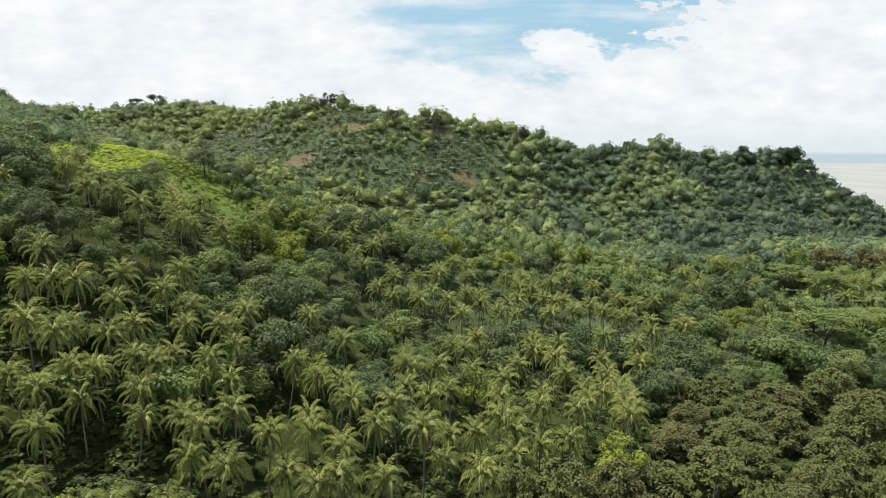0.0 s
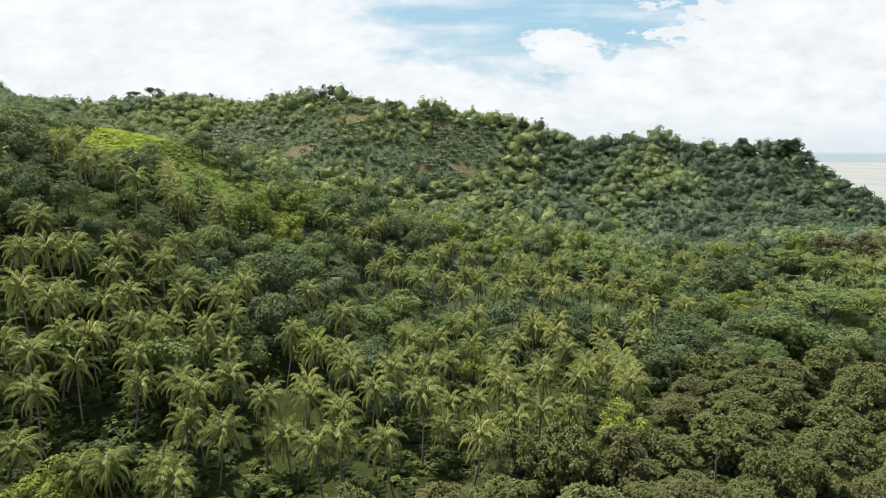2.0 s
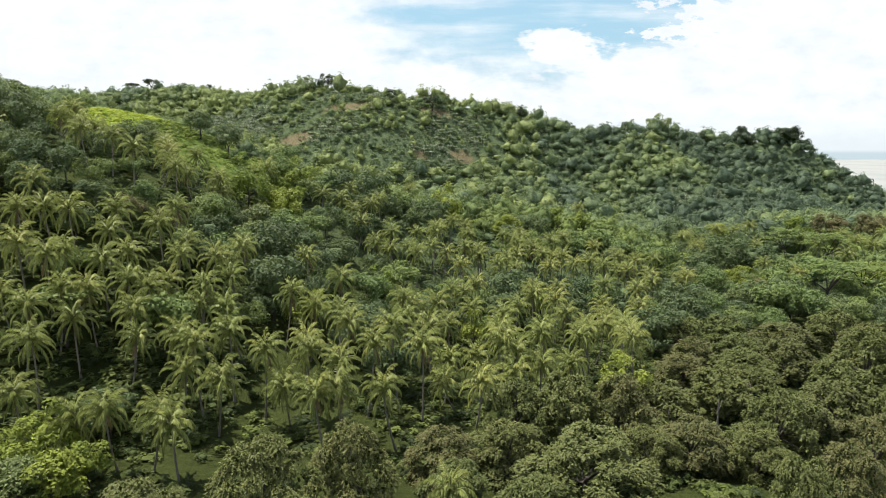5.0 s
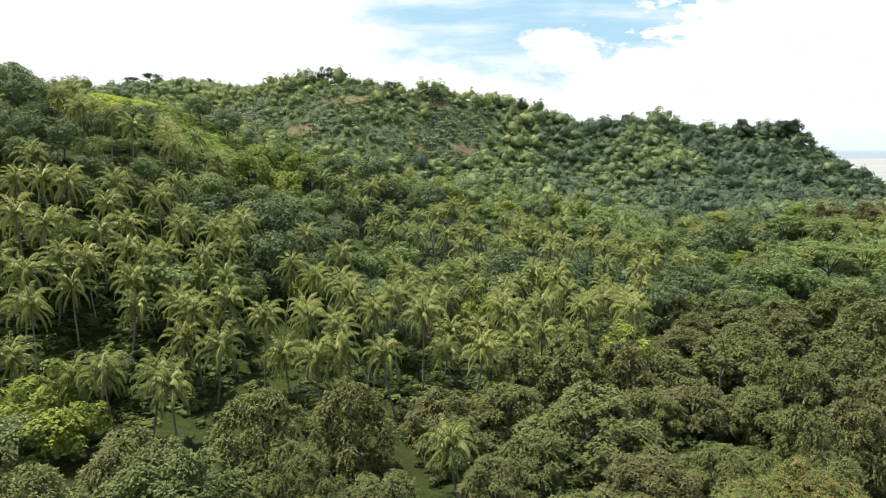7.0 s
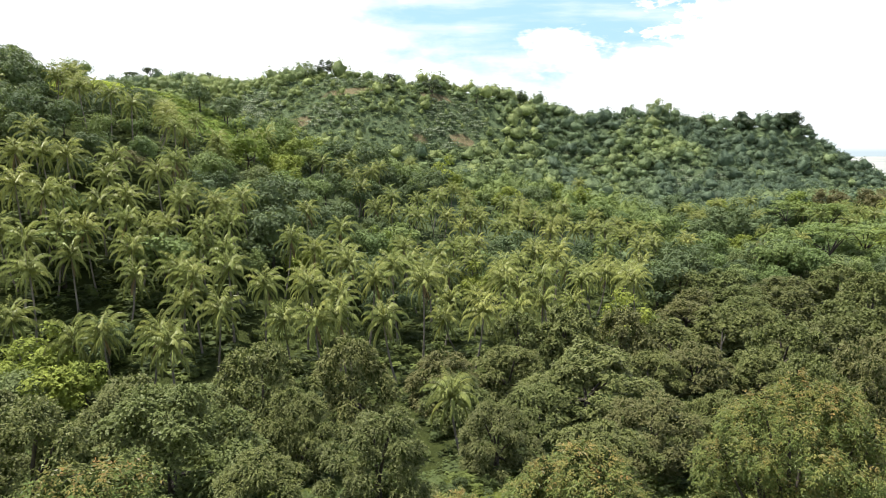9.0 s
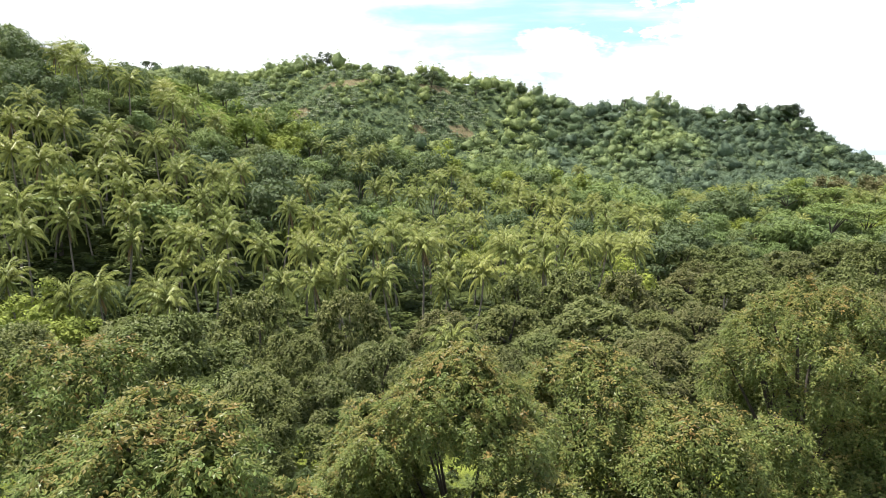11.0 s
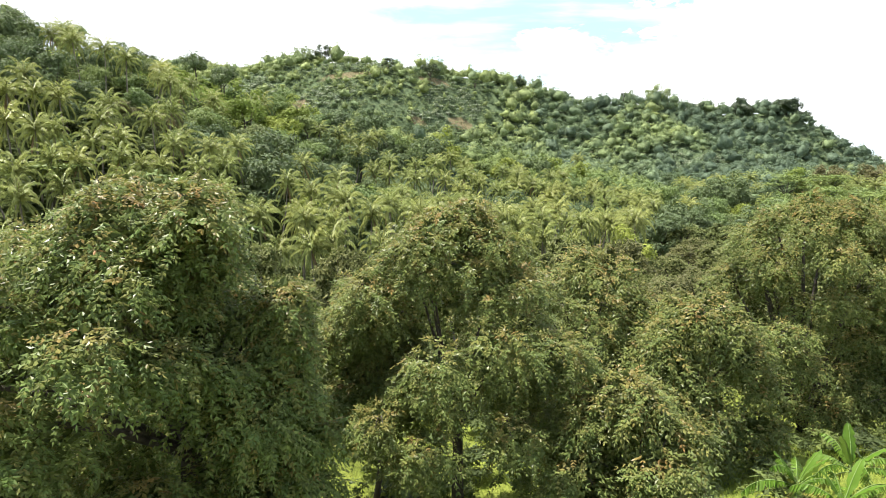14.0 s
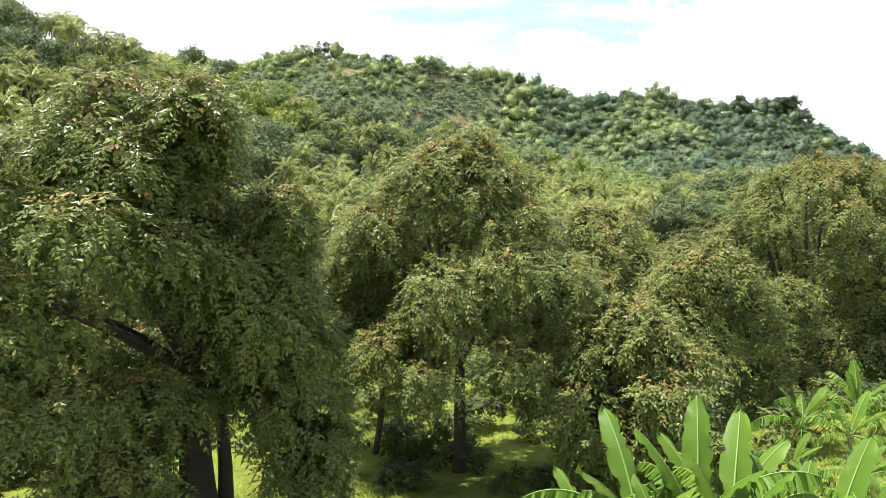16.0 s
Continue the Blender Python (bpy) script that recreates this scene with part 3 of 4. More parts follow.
# the large trees beside the meadow
near_trees = [
    (hero_tree(11, 5.0, 12.7, 78, 60, 0.8, 4.2, 12, 0.42, HERO_LEAF, 0.9, 5, 0.84, 0.21, 0.66, (-1.7, -1.4), 3, (-2.9, 1.7)), -6.6, 14.2, "spreading dark tree hung with leaves down to the grass"),
    (hero_tree(13, 1.15, 10.3, 26, 40, 1.6, 5.4, 7, 0.18, HERO_LEAF, 0.8, 5, 0.9, 0.42, 1.2, (2.5, -2.2), 3, (0.45, 0.0)), -6.5, 15.6, "dark-stemmed tree with a drooping curtain of compound leaves"),
    (hero_tree(17, 5.0, 12.0, 40, 30, 0.8, 3.0, 7, 0.36, HERO_LEAF, 1.2, 5, 1.3, 0.27, 0.5, (0, 0), 2), -16.0, 25.0, "dark tree draped in leaves almost to the ground"),
    (hero_tree(19, 2.8, 5.6, 20, 34, 0.4, 2.0, 5, 0.16, HERO_LEAF, 1.0, 5, 1.2, 0.34, 0.5, (0, 0), 2), -13.0, 19.6, "low dark thicket-like tree with hanging leaves"),
    (hero_tree(29, 2.2, 10.2, 24, 34, 4.0, 4.2, 6, 0.11, BRONZE_LEAF, 1.1, 5, 1.1, 0.36, 0.5), -2.9, 21.8, "slim tree with hanging bronze-tinged leaves"),
    (hero_tree(47, 2.6, 7.0, 26, 40, 1.8, 2.0, 7, 0.11, BRONZE_LEAF, 1.0, 5, 1.0, 0.33, 0.6), 5.6, 17.4, "low bushy tree with drooping leaves and bare twigs"),
    (hero_tree(23, 5.0, 13.4, 56, 54, 4.0, 4.4, 7, 0.22, BRONZE_LEAF, 0.8, 5, 0.84, 0.20, 0.95, (0, 0), 3, (0, 0), 26), 0.5, 20.2, "open-crowned tree with orange-tinged leaves on a slim dark trunk"),
    (hero_tree(31, 3.5, 8.6, 30, 40, 1.2, 2.2, 7, 0.18, BRONZE_LEAF, 1.0, 5, 1.2, 0.31, 0.6, (0, 0), 2), 11.4, 25.6, "rounded tree with yellow-green young leaves"),
    (hero_tree(37, 4.8, 10.6, 36, 40, 1.2, 2.4, 8, 0.22, BRONZE_LEAF, 1.1, 5, 1.3, 0.28, 0.6, (0, 0), 2), 7.6, 31.2, "low rounded tree with bronze young leaves"),
    (hero_tree(41, 6.6, 16.4, 62, 58, 2.5, 1.5, 9, 0.52, BRONZE_LEAF, 0.9, 5, 1.15, 0.21, 0.6, (0, 0.5), 2), 21.8, 33.8, "broad brown-green tree on a forked dark trunk"),
    (hero_tree(43, 4.4, 11.6, 34, 36, 3.4, 3.0, 7, 0.34, HERO_LEAF, 1.0, 5, 1.2, 0.29, 0.5, (0, 0), 2), 26.4, 33.0, "dense dark tree with low hanging leaves"),
]
for tree, x, y, label in near_trees:
    tagged(tree, label, "tree")
    tree.matrix_basis = stand(tree, x, y, 0.0, 1.0)

# the orchard that fills the dip in front of the palms: x, y, height of the crown's top, reach of the crown
ORCHARD = [(-22, 46.5, 7.4, 6.3), (-31.5, 43.5, 7.3, 5.2), (-5, 47, 4.8, 4.5), (-20, 66, 5.4, 5.5), (-11.3, 73.5, 3.3, 4.9), (0.5, 83, -2.2, 5.0), (9.5, 84, -1.8, 5.2),
           (19.2, 76, 1.0, 7.4), (12, 96, 0.4, 5.0), (20.5, 96.5, 0.9, 5.6), (29, 97, 0.6, 5.2), (37, 86.5, -2.3, 5.2), (45, 84, -2.4, 4.8), (51.5, 90, 0.8, 5.0), (49.5, 107, -2.0, 6.2),
           (66, 100, -2.0, 5.4), (38.5, 62, 4.5, 3.9), (46.5, 66, 3.5, 4.4), (29, 44, 8.2, 4.8), (-31, 58, 3.6, 5.4), (5, 57, 1.0, 4.0), (11, 67, -1.0, 4.4), (2, 74, -2.4, 4.0), (-14, 57, 2.6, 4.2), (28, 58, 1.6, 4.2)]
ORCHARD_FAR = [(58, 147, -2.6, 6.2), (68.5, 147, -2.8, 6.2), (81, 144, -3.8, 7.0), (84, 119, 2.6, 6.6), (73, 110, -1.6, 6.0), (59, 80, 1.0, 5.0), (73, 128, -3.0, 6.0), (62, 124, -4.0, 5.6), (39, 104, -3.6, 5.2),
               (56, 134, -4.6, 5.4), (-43, 52, 5.4, 5.4), (-13, 40, 4.6, 4.0), (12, 44, 4.6, 4.6), (20, 55, 2.6, 4.8), (95, 134, -1.0, 6.4), (97, 150, -2.4, 6.6), (57, 94, -1.8, 4.6), (58, 112, -3.2, 5.2), (30, 85, -3.0, 4.2), (66, 135, -4.0, 5.4), (49, 122, -4.4, 5.4), (78, 98, -1.0, 5.4), (70, 88, 0.2, 5.0), (84, 106, 0.4, 5.4)]
fine = [orchard_tree(50 + i, 5.2, 9.2, 46, 122, 0.185, (ORCHARD_LEAF, BROWN_ORCHARD_LEAF)[i == 2]) for i in range(3)]
plain = [orchard_tree(60 + i, 5.2, 9.2, 44, 76, 0.25, (ORCHARD_LEAF, BROWN_ORCHARD_LEAF)[i == 2]) for i in range(3)]
coarse = [orchard_tree(70 + i, 5.2, 9.2, 40, 50, 0.34, (ORCHARD_LEAF, BROWN_ORCHARD_LEAF)[i > 1]) for i in range(3)]
grown = {0: 0, 1: 0, 2: 0}
for x, y, top, reach in ORCHARD + ORCHARD_FAR:
    h = float(np.clip(top - ground(x, y), 6.0, 14.0))
    size = reach * 1.2 / 5.2
    m = stand(None, x, y, rng.uniform(0, 6.28), size, h / 9.2 / size)
    near = int(y > 58) + int(y > 88)
    stock, i = (fine, plain, coarse)[near], grown[near]
    tree = stock[i] if i < 3 else copy_thing(stock[i % 3], m)
    tree.matrix_basis = m
    grown[near] += 1
    tagged(tree, "dense olive-green orchard tree with a drooping rounded crown", "tree", "orchard trees")

# a dead tree's pale stem that stands among the orchard
dead = new("bare_trunk")
for piece, start, end, thick in (("stem", (0, 0, -0.4), (0.25, 0, 6.6), 0.24), ("branch", (0.2, 0, 4.6), (0.9, 0.2, 6.2), 0.09), ("branch", (0.1, 0, 3.8), (-0.6, 0.1, 4.9), 0.07)):
    u = np.linspace(0, 1, 7)[:, None]
    line = np.array(start) * (1 - u) + np.array(end) * u + np.array([0.10, 0.05, 0]) * np.sin(u * 5)
    part(piece, mesh_of(piece, *tube(line, thick * (1 - 0.6 * u[:, 0]), 8), PALM_BARK, True), dead)
dead.matrix_basis = stand(None, 45.6, 98.5, 0.0, 1.0)
tagged(dead, "pale bare dead trunk standing among orchard trees", "dead tree")

# ---- coconut palms ----


def frond_mesh(seed, lift, length=4.8, stations=24, mat=PALM_LEAF):
    """A feather frond that leaves the crown along +x at the angle lift and bends down under its weight."""
    r = np.random.default_rng(seed)
    a, p, pts, ways = lift, np.zeros(3), [], []
    step = length / stations
    sway = r.normal(0, 0.02)
    yaw = 0.0
    for i in range(stations + 1):
        pts.append(p.copy())
        d = np.array([math.cos(a) * math.cos(yaw), math.cos(a) * math.sin(yaw), math.sin(a)])
        ways.append(d)
        p = p + d * step
        a -= (0.034 + 0.190 * i / stations) * 17 / stations * (1.0 if lift > -0.6 else 0.4) * max(0.2, math.cos(a) + 0.25)
        yaw += sway
    pts, ways = np.array(pts), np.array(ways)
    thin = np.r_[0:len(pts):3]
    pieces = [tube(pts[thin], np.linspace(0.08, 0.02, len(thin)), 3)]
    s = np.linspace(0, 1, stations + 1)[2:]
    base, way = pts[2:], ways[2:]
    side0 = unit(np.cross(way, np.array([0, 0, 1.0])))
    size = 0.98 * np.sin(np.pi * np.clip(0.16 + 0.78 * s, 0, 1)) ** 0.7
    for sg in (-1, 1):
        d = side0 * sg * 0.52 + way * 0.74 + np.array([0, 0, -0.85]) + r.normal(0, 0.10, base.shape)
        up = np.array([0, 0, 1.0]) + side0 * sg * 0.55 + r.normal(0, 0.1, base.shape)
        pieces.append(blades(base, d, up, size, np.full(len(base), 4.2 / stations), 0.2))
    return mesh_of("frond", *join(pieces), mat)


LIFTS = [1.45, 1.30, 1.14, 0.96, 0.78, 0.56, 0.30, 0.0, -0.40, -0.85]
FRONDS = [[frond_mesh(100 + 10 * i + k, lift) for k in range(2)] for i, lift in enumerate(LIFTS)]
FAR_FRONDS = [[frond_mesh(200 + 10 * i + k, lift, 4.8, 15) for k in range(2)] for i, lift in enumerate(LIFTS)]
DRY = [frond_mesh(300 + k, -1.15, 3.4, 12, DEAD_FROND) for k in range(2)]


def crown_plan(r, full, fronds):
    """The fronds of one head: mesh and turn."""
    out, turn = [], r.uniform(0, 6.28)
    for i in range(full):
        turn += 2.39996 + r.normal(0, 0.12)
        k = min(len(LIFTS) - 1, int(i * len(LIFTS) / full))
        out.append((fronds[k][r.integers(2)], turn, r.uniform(0.88, 1.1)))
    for _ in range(r.integers(0, 3)):
        out.append((DRY[r.integers(2)], r.uniform(0, 6.28), r.uniform(0.85, 1.1)))
    return out


def palm_trunk(r, height):
    s = np.linspace(0, 1, 9)
    lean = r.normal(0, 0.55, 2)
    pts = np.stack([lean[0] * (s - 1) * (1.3 - s) * 2, lean[1] * (s - 1) * (1.3 - s) * 2, height * s - 0.5 * (1 - s)], -1)
    pts[:, :2] -= pts[0, :2]
    return tube(pts, 0.17 - 0.05 * s + 0.12 * np.exp(-s * 12), 8), pts[-1]


nz = np.linspace(-0.15, 0.15, 5)
NUT = mesh_of("coconut", *tube(np.stack([0 * nz, 0 * nz, nz], -1), np.sqrt(np.maximum(0.15 ** 2 - nz * nz, 1e-4)), 6), BANANA_STEM, True)


def merged(plan):
    """A head's fronds as one mesh, for the palms further off."""
    vs, fs, k = [], [], 0
    for me, turn, size in plan:
        v = np.empty(len(me.vertices) * 3, np.float32)
        me.vertices.foreach_get("co", v)
        f = np.empty(len(me.loops), np.int32)
        me.loops.foreach_get("vertex_index", f)
        c, s = math.cos(turn), math.sin(turn)
        v = v.reshape(-1, 3) @ np.array([[c, s, 0], [-s, c, 0], [0, 0, 1]]) * size
        vs.append(v)
        fs.append(f.reshape(-1, 4) + k)
        k += len(v)
    return np.concatenate(vs), np.concatenate(fs)


def coconut_palm(seed, height, single, full=25):
    r = np.random.default_rng(seed)
    tree = new("coconut_palm")
    (tv, tf), top = palm_trunk(r, height)
    part("trunk", mesh_of("trunk", tv, tf, PALM_BARK, True), tree, "slim grey ringed trunk")
    plan = crown_plan(r, full, FRONDS if single else FAR_FRONDS)
    head = Matrix.Translation(top)
    if single:
        for me, turn, size in plan:
            dry = me.materials[0] == DEAD_FROND
            part("frond", me, tree, "brown dry hanging frond" if dry else "", head @ Matrix.Rotation(turn, 4, "Z") @ Matrix.Scale(size, 4))
    else:
        green = [q for q in plan if q[0].materials[0] != DEAD_FROND]
        dry = [q for q in plan if q[0].materials[0] == DEAD_FROND]
        part("crown", mesh_of("crown", *merged(green), PALM_LEAF), tree, "", head)
        if dry:
            part("dry_fronds", mesh_of("dry_fronds", *merged(dry), DEAD_FROND), tree, "brown dry hanging fronds", head)
    if single:
        for _ in range(5):
            part("coconut", NUT, tree, "", head @ Matrix.Translation((r.normal(0, 0.26), r.normal(0, 0.26), -0.4 + r.normal(0, 0.1))))
    return tree


# where the heads of the palms are: x, y, height over the ground
FOOT_OF_SLOPE = [(-63.8, 94.9, 11.7), (-61.4, 103.2, 10.2), (-52.7, 102.3, 9.4), (-53.9, 106.6, 11.6), (-68.7, 100.1, 13.1), (-43.9, 104.1, 11.9), (-39.4, 99.5, 13.4), (-36.2, 105.4, 12.2), (-42.1, 96, 10),
                 (-35.8, 95.6, 10.7), (-29.6, 100.3, 12.5), (-24.8, 98.6, 8), (-17.5, 89.8, 9.8), (-50.2, 82.4, 9), (-46.1, 84.3, 9.7), (-41.2, 84.4, 9.9), (-35.8, 80.6, 9.2), (-60.5, 87.1, 8.6),
                 (-23.3, 105.1, 11.9), (-16.3, 96.3, 12.8), (-12.7, 103.6, 12.8), (-14.7, 94, 10.6), (-8, 110.7, 13.6), (-7, 93, 10.2), (-17.3, 110.4, 13.6), (-3.3, 102.8, 13.4), (2.3, 63.4, 6.4)]
GROVE_EAST = [(0.5, 110, 8.6), (6, 113, 8.8), (11, 111.4, 12.2), (14.1, 109.1, 11), (3, 107.3, 7), (17.8, 107.1, 9.4), (23.7, 111.3, 8), (13.9, 104, 9), (-1.2, 138.8, 10.5), (-6.9, 134.7, 12.6), (2.3, 131, 8.4),
              (3.7, 159, 10), (8.9, 164.6, 11), (24, 160.6, 10.5), (18, 150, 9.6), (29.3, 146, 8.8), (42.5, 160, 8.2), (33.7, 139, 8), (42.8, 148, 7.2), (47.9, 158.6, 7.4), (30.9, 166.6, 12.4), (12, 124, 9.6), (22, 128, 9), (-2, 122, 10.4)]
GROVE_WEST = [(-77.5, 126.6, 11.7), (-81, 123.1, 12.4), (-74.1, 127.3, 10.8), (-67.9, 139.3, 7.4), (-61.9, 144.1, 9), (-66.8, 125.4, 9.8), (-77.8, 115.9, 10.8), (-68, 116.9, 12.2), (-71.6, 113.1, 13.2), (-62, 121.9, 9.8),
              (-55, 124.8, 11.5), (-64.2, 118.7, 9.8), (-57.3, 113.8, 13), (-67, 106.8, 12.7), (-61.5, 109.5, 12.5), (-53.4, 120.4, 9.6), (-55.9, 114.7, 11.8), (-48.3, 129.3, 12), (-44.7, 123.5, 11.9), (-43, 132, 11.6),
              (-42.2, 138.2, 13), (-72.4, 105.5, 11.6), (-46, 116.7, 13), (-43.1, 114.4, 11.5), (-37.4, 116.4, 12), (-32.1, 124.9, 12.7), (-26.3, 122.2, 12.5), (-23.2, 141.4, 13.4), (-20.5, 117.6, 13.8), (-31.7, 148, 12.6)]
SADDLE = [(-23.2, 191.8, 7.4), (-13.8, 190.8, 9.6), (-7.4, 189.2, 10.3), (-1.7, 199, 10.9), (11.4, 194.8, 12.8), (14.2, 193.9, 12.2), (6.1, 195.9, 12.5), (-8.5, 204.8, 9.8), (-41, 216.6, 7), (-36.5, 215.1, 7.4), (-16.2, 201.2, 11.2),
          (19.5, 218, 11.3), (51.1, 194.9, 12.4), (43.1, 199.3, 10.1), (36.3, 202.3, 11.8), (65.7, 196, 10), (73.8, 199.7, 7.4), (33.2, 206, 10.4), (25.7, 203.6, 10.8), (26.8, 208, 13.4), (58, 199, 10.4)]
UPPER_SLOPE = [(-79.3, 164, 10.3), (-76.7, 173.8, 7), (-70.6, 170.1, 9.4), (-69.5, 177.4, 8), (-74.5, 204, 6.4), (-59.2, 182.3, 7.4), (-105.9, 177, 8.8), (-100.3, 175.7, 7.8), (-90.2, 163.6, 10.6), (-86.2, 167.1, 10.2),
               (-87, 197, 6.4), (-84, 190, 6.6), (-58.8, 214.3, 7.7), (-66, 186, 7.2), (-80, 181, 7), (-95, 184, 7.4), (-110, 186, 7.4)]
STEMS = (7.0, 8.6, 10.2, 11.6, 13.0)
near_palms = [coconut_palm(400 + i, h, True) for i, h in enumerate(STEMS)]
far_palms = [coconut_palm(450 + i, h, False) for i, h in enumerate(STEMS)]
standing_palms = {}
taken = []


def put_palm(stock, used, x, y, head):
    """A palm whose head is that high over the ground, from the stock's stem of the nearest height."""
    k = min(range(len(STEMS)), key=lambda i: abs(STEMS[i] - head))
    m = stand(None, x, y, rng.uniform(0, 6.28), head / STEMS[k]) @ Matrix.Rotation(rng.normal(0, 0.05), 4, "X")
    tree = stock[k]
    if tree in standing_palms:
        tree = copy_thing(tree, m)
    else:
        tree.matrix_basis = m
    standing_palms[tree] = True
    used.append(tree)
    taken.append((x, y))
    tagged(tree, "young coconut palm with a short stem and arching fronds" if head < 8 else "tall coconut palm with arching yellow-green fronds", "palm tree", "coconut palms")


used_near, used_far = [], []
for x, y, head in FOOT_OF_SLOPE + GROVE_EAST[:8]:
    put_palm(near_palms, used_near, x, y, head)
for x, y, head in GROVE_EAST[8:] + GROVE_WEST + SADDLE + UPPER_SLOPE:
    put_palm(far_palms, used_far, x, y, head)


def free(x, y, gap):
    return all((x - a) ** 2 + (y - b) ** 2 > gap * gap for a, b in taken)


def palm_share(x, y):
    """How much of the ground at a place is planted with palms."""
    if 92 < y < 146 and -86 < x < 46 and not (-40 < x < -12 and y > 126) and not (x < -68 and y > 128):
        return 0.62
    if 146 <= y < 172 and 0 < x < 56:
        return 0.5
    if 184 < y < 226 and -30 < x < 82:
        return 0.7
    if 160 < y < 200 and -130 < x < -56:
        return 0.07
    if 205 < y < 300 and 90 < x < 190:
        return 0.12
    return 0.02 if y < 300 else 0.0


# jittered rows over the whole hillside; each spot becomes a palm, a tree or a thicket
spots = []
y = 80.0
while y < 300:
    gap = 7.4 if y < 150 else 8.2
    for x in np.arange(-(0.73 * y + 14), 0.73 * y + 14, gap):
        spots.append((x + rng.uniform(-2.6, 2.6), y + rng.uniform(-2.6, 2.6)))
    y += gap * 0.92
keep_clear = [(q[0], q[1]) for q in ORCHARD + ORCHARD_FAR]
trees_at = []
for x, yy in spots:
    if any((x - a) ** 2 + (yy - b) ** 2 < 42 for a, b in keep_clear) or (yy < 94 and x > -40) or (yy < 154 and x > 36 + 0.36 * (yy - 90)):
        continue
    if 178 < yy <= 200 and -0.65 * yy < x < -66 and rng.random() < 0.6:
        continue
    if 200 < yy < 300 and -0.65 * yy < x < -62 and rng.random() > (0.28 if x > -102 else 0.06):
        continue
    if rng.random() < palm_share(x, yy) and len(used_far) < 262 and free(x, yy, 5.8):
        put_palm(far_palms, used_far, x, yy, rng.uniform(8.6, 12.4) if yy < 150 or x > -30 else rng.uniform(6.5, 9.0))
    elif free(x, yy, 5.4) and (palm_share(x, yy) < 0.7 or rng.random() < 0.14):
        trees_at.append((x, yy))

# ---- broadleaf wood ----


def wood_tree(seed, rx, height, clumps, per, leaf, mat):
    r = np.random.default_rng(seed)
    rz = height * 0.44
    p, w, c, rc = crown_points(r, clumps, per, rx, rz, height - rz, -0.7, 0.34, 0.60, 0.55, 0.8)
    fork = np.array([0, 0, height * 0.3])
    tree = new("forest_tree")
    part("trunk", mesh_of("trunk", *join([trunk_tube(r, fork, 0.22, 0.3, 6)] + limbs(r, c, fork, 0.12, 2)), BARK, True), tree)
    part("crown", mesh_of("crown", *join([leafy(r, p, w, leaf, leaf * 0.7, 0.4, slivers), inner(r, c, 22, 0.62, slivers), halved(*heart(c, rc, 0.34, 8, 5, height - rz))]), mat, True), tree)
    return tree


def flat_tree(seed, rx, height):
    """A wide tree whose leaves lie in flat layers."""
    r = np.random.default_rng(seed)
    turn, out = np.arange(16) * 2.39996, rx * np.sqrt((np.arange(16) + 0.5) / 16) * 0.8
    c = np.stack([np.cos(turn) * out, np.sin(turn) * out, height * (0.90 - 0.22 * (out / rx) ** 2) + r.normal(0, 0.45, 16)], -1)
    k = np.repeat(np.arange(16), 110)
    n = len(k)
    p = c[k] + unit(r.normal(size=(n, 3))) * np.array([1.7, 1.7, 0.42]) * r.random((n, 1)) ** 0.4
    fork = np.array([0, 0, height * 0.4])
    tree = new("forest_tree")
    part("trunk", mesh_of("trunk", *join([trunk_tube(r, fork, 0.24, 0.3, 6)] + limbs(r, c, fork, 0.13, 6)), BARK, True), tree)
    part("crown", mesh_of("crown", *leafy(r, p, np.tile([[0, 0, 1.0]], (n, 1)), 0.55, 0.34, 0.1, slivers), LAYER_LEAF), tree)
    return tree


SPECIES = {
    "dark": ("dense dark green hillside tree with a lumpy crown", [wood_tree(600 + i, 4.8, 9.5, 20, 66, 0.48, DARK_LEAF) for i in range(3)]),
    "green": ("leafy green hillside tree with an uneven crown", [wood_tree(610 + i, 4.2 + 0.4 * i, 8.5 + (i % 2), 19, 70, 0.46, WOOD_LEAF) for i in range(4)]),
    "brown": ("brown-tinged hillside tree with a dense crown", [wood_tree(630 + i, 4.2, 8.5, 19, 70, 0.46, BROWN_LEAF) for i in range(2)]),
    "spreading": ("wide flat-topped light green tree in layers", [flat_tree(640 + i, 5.6, 8.6) for i in range(2)]),
    "bright": ("yellow-green broadleaf tree with a light loose crown", [wood_tree(620 + i, 4.0, 7.6 + i, 16, 76, 0.46, BRIGHT_LEAF) for i in range(3)]),
}
standing = {k: 0 for k in SPECIES}


def put_tree(kind, x, y, size, tall=1.0):
    label, stock = SPECIES[kind]
    m = stand(None, x, y, rng.uniform(0, 6.28), size, tall)
    i = standing[kind]
    tree = stock[i] if i < len(stock) else copy_thing(stock[rng.integers(len(stock))], m)
    tree.matrix_basis = m
    standing[kind] += 1
    tagged(tree, label, "tree", "hillside trees")


def kind_at(x, y):
    """Which tree grows where: dark groves, bright lowland, mixed elsewhere."""
    if -140 < x < -66 and 148 < y < 192 or -44 < x < -12 and 142 < y < 172 or 78 < x < 135 and 150 < y < 205:
        return "dark" if rng.random() < 0.50 else "green"
    if 90 < x < 180 and 205 < y < 262:
        return "bright" if rng.random() < 0.5 else "green"
    patch = noise.noise(Vector((x / 38, y / 38, 3.1))) + rng.normal(0, 0.24) - 0.10 * (x > 15)
    return "dark" if patch < -0.06 else "bright" if patch > 0.34 else "green"


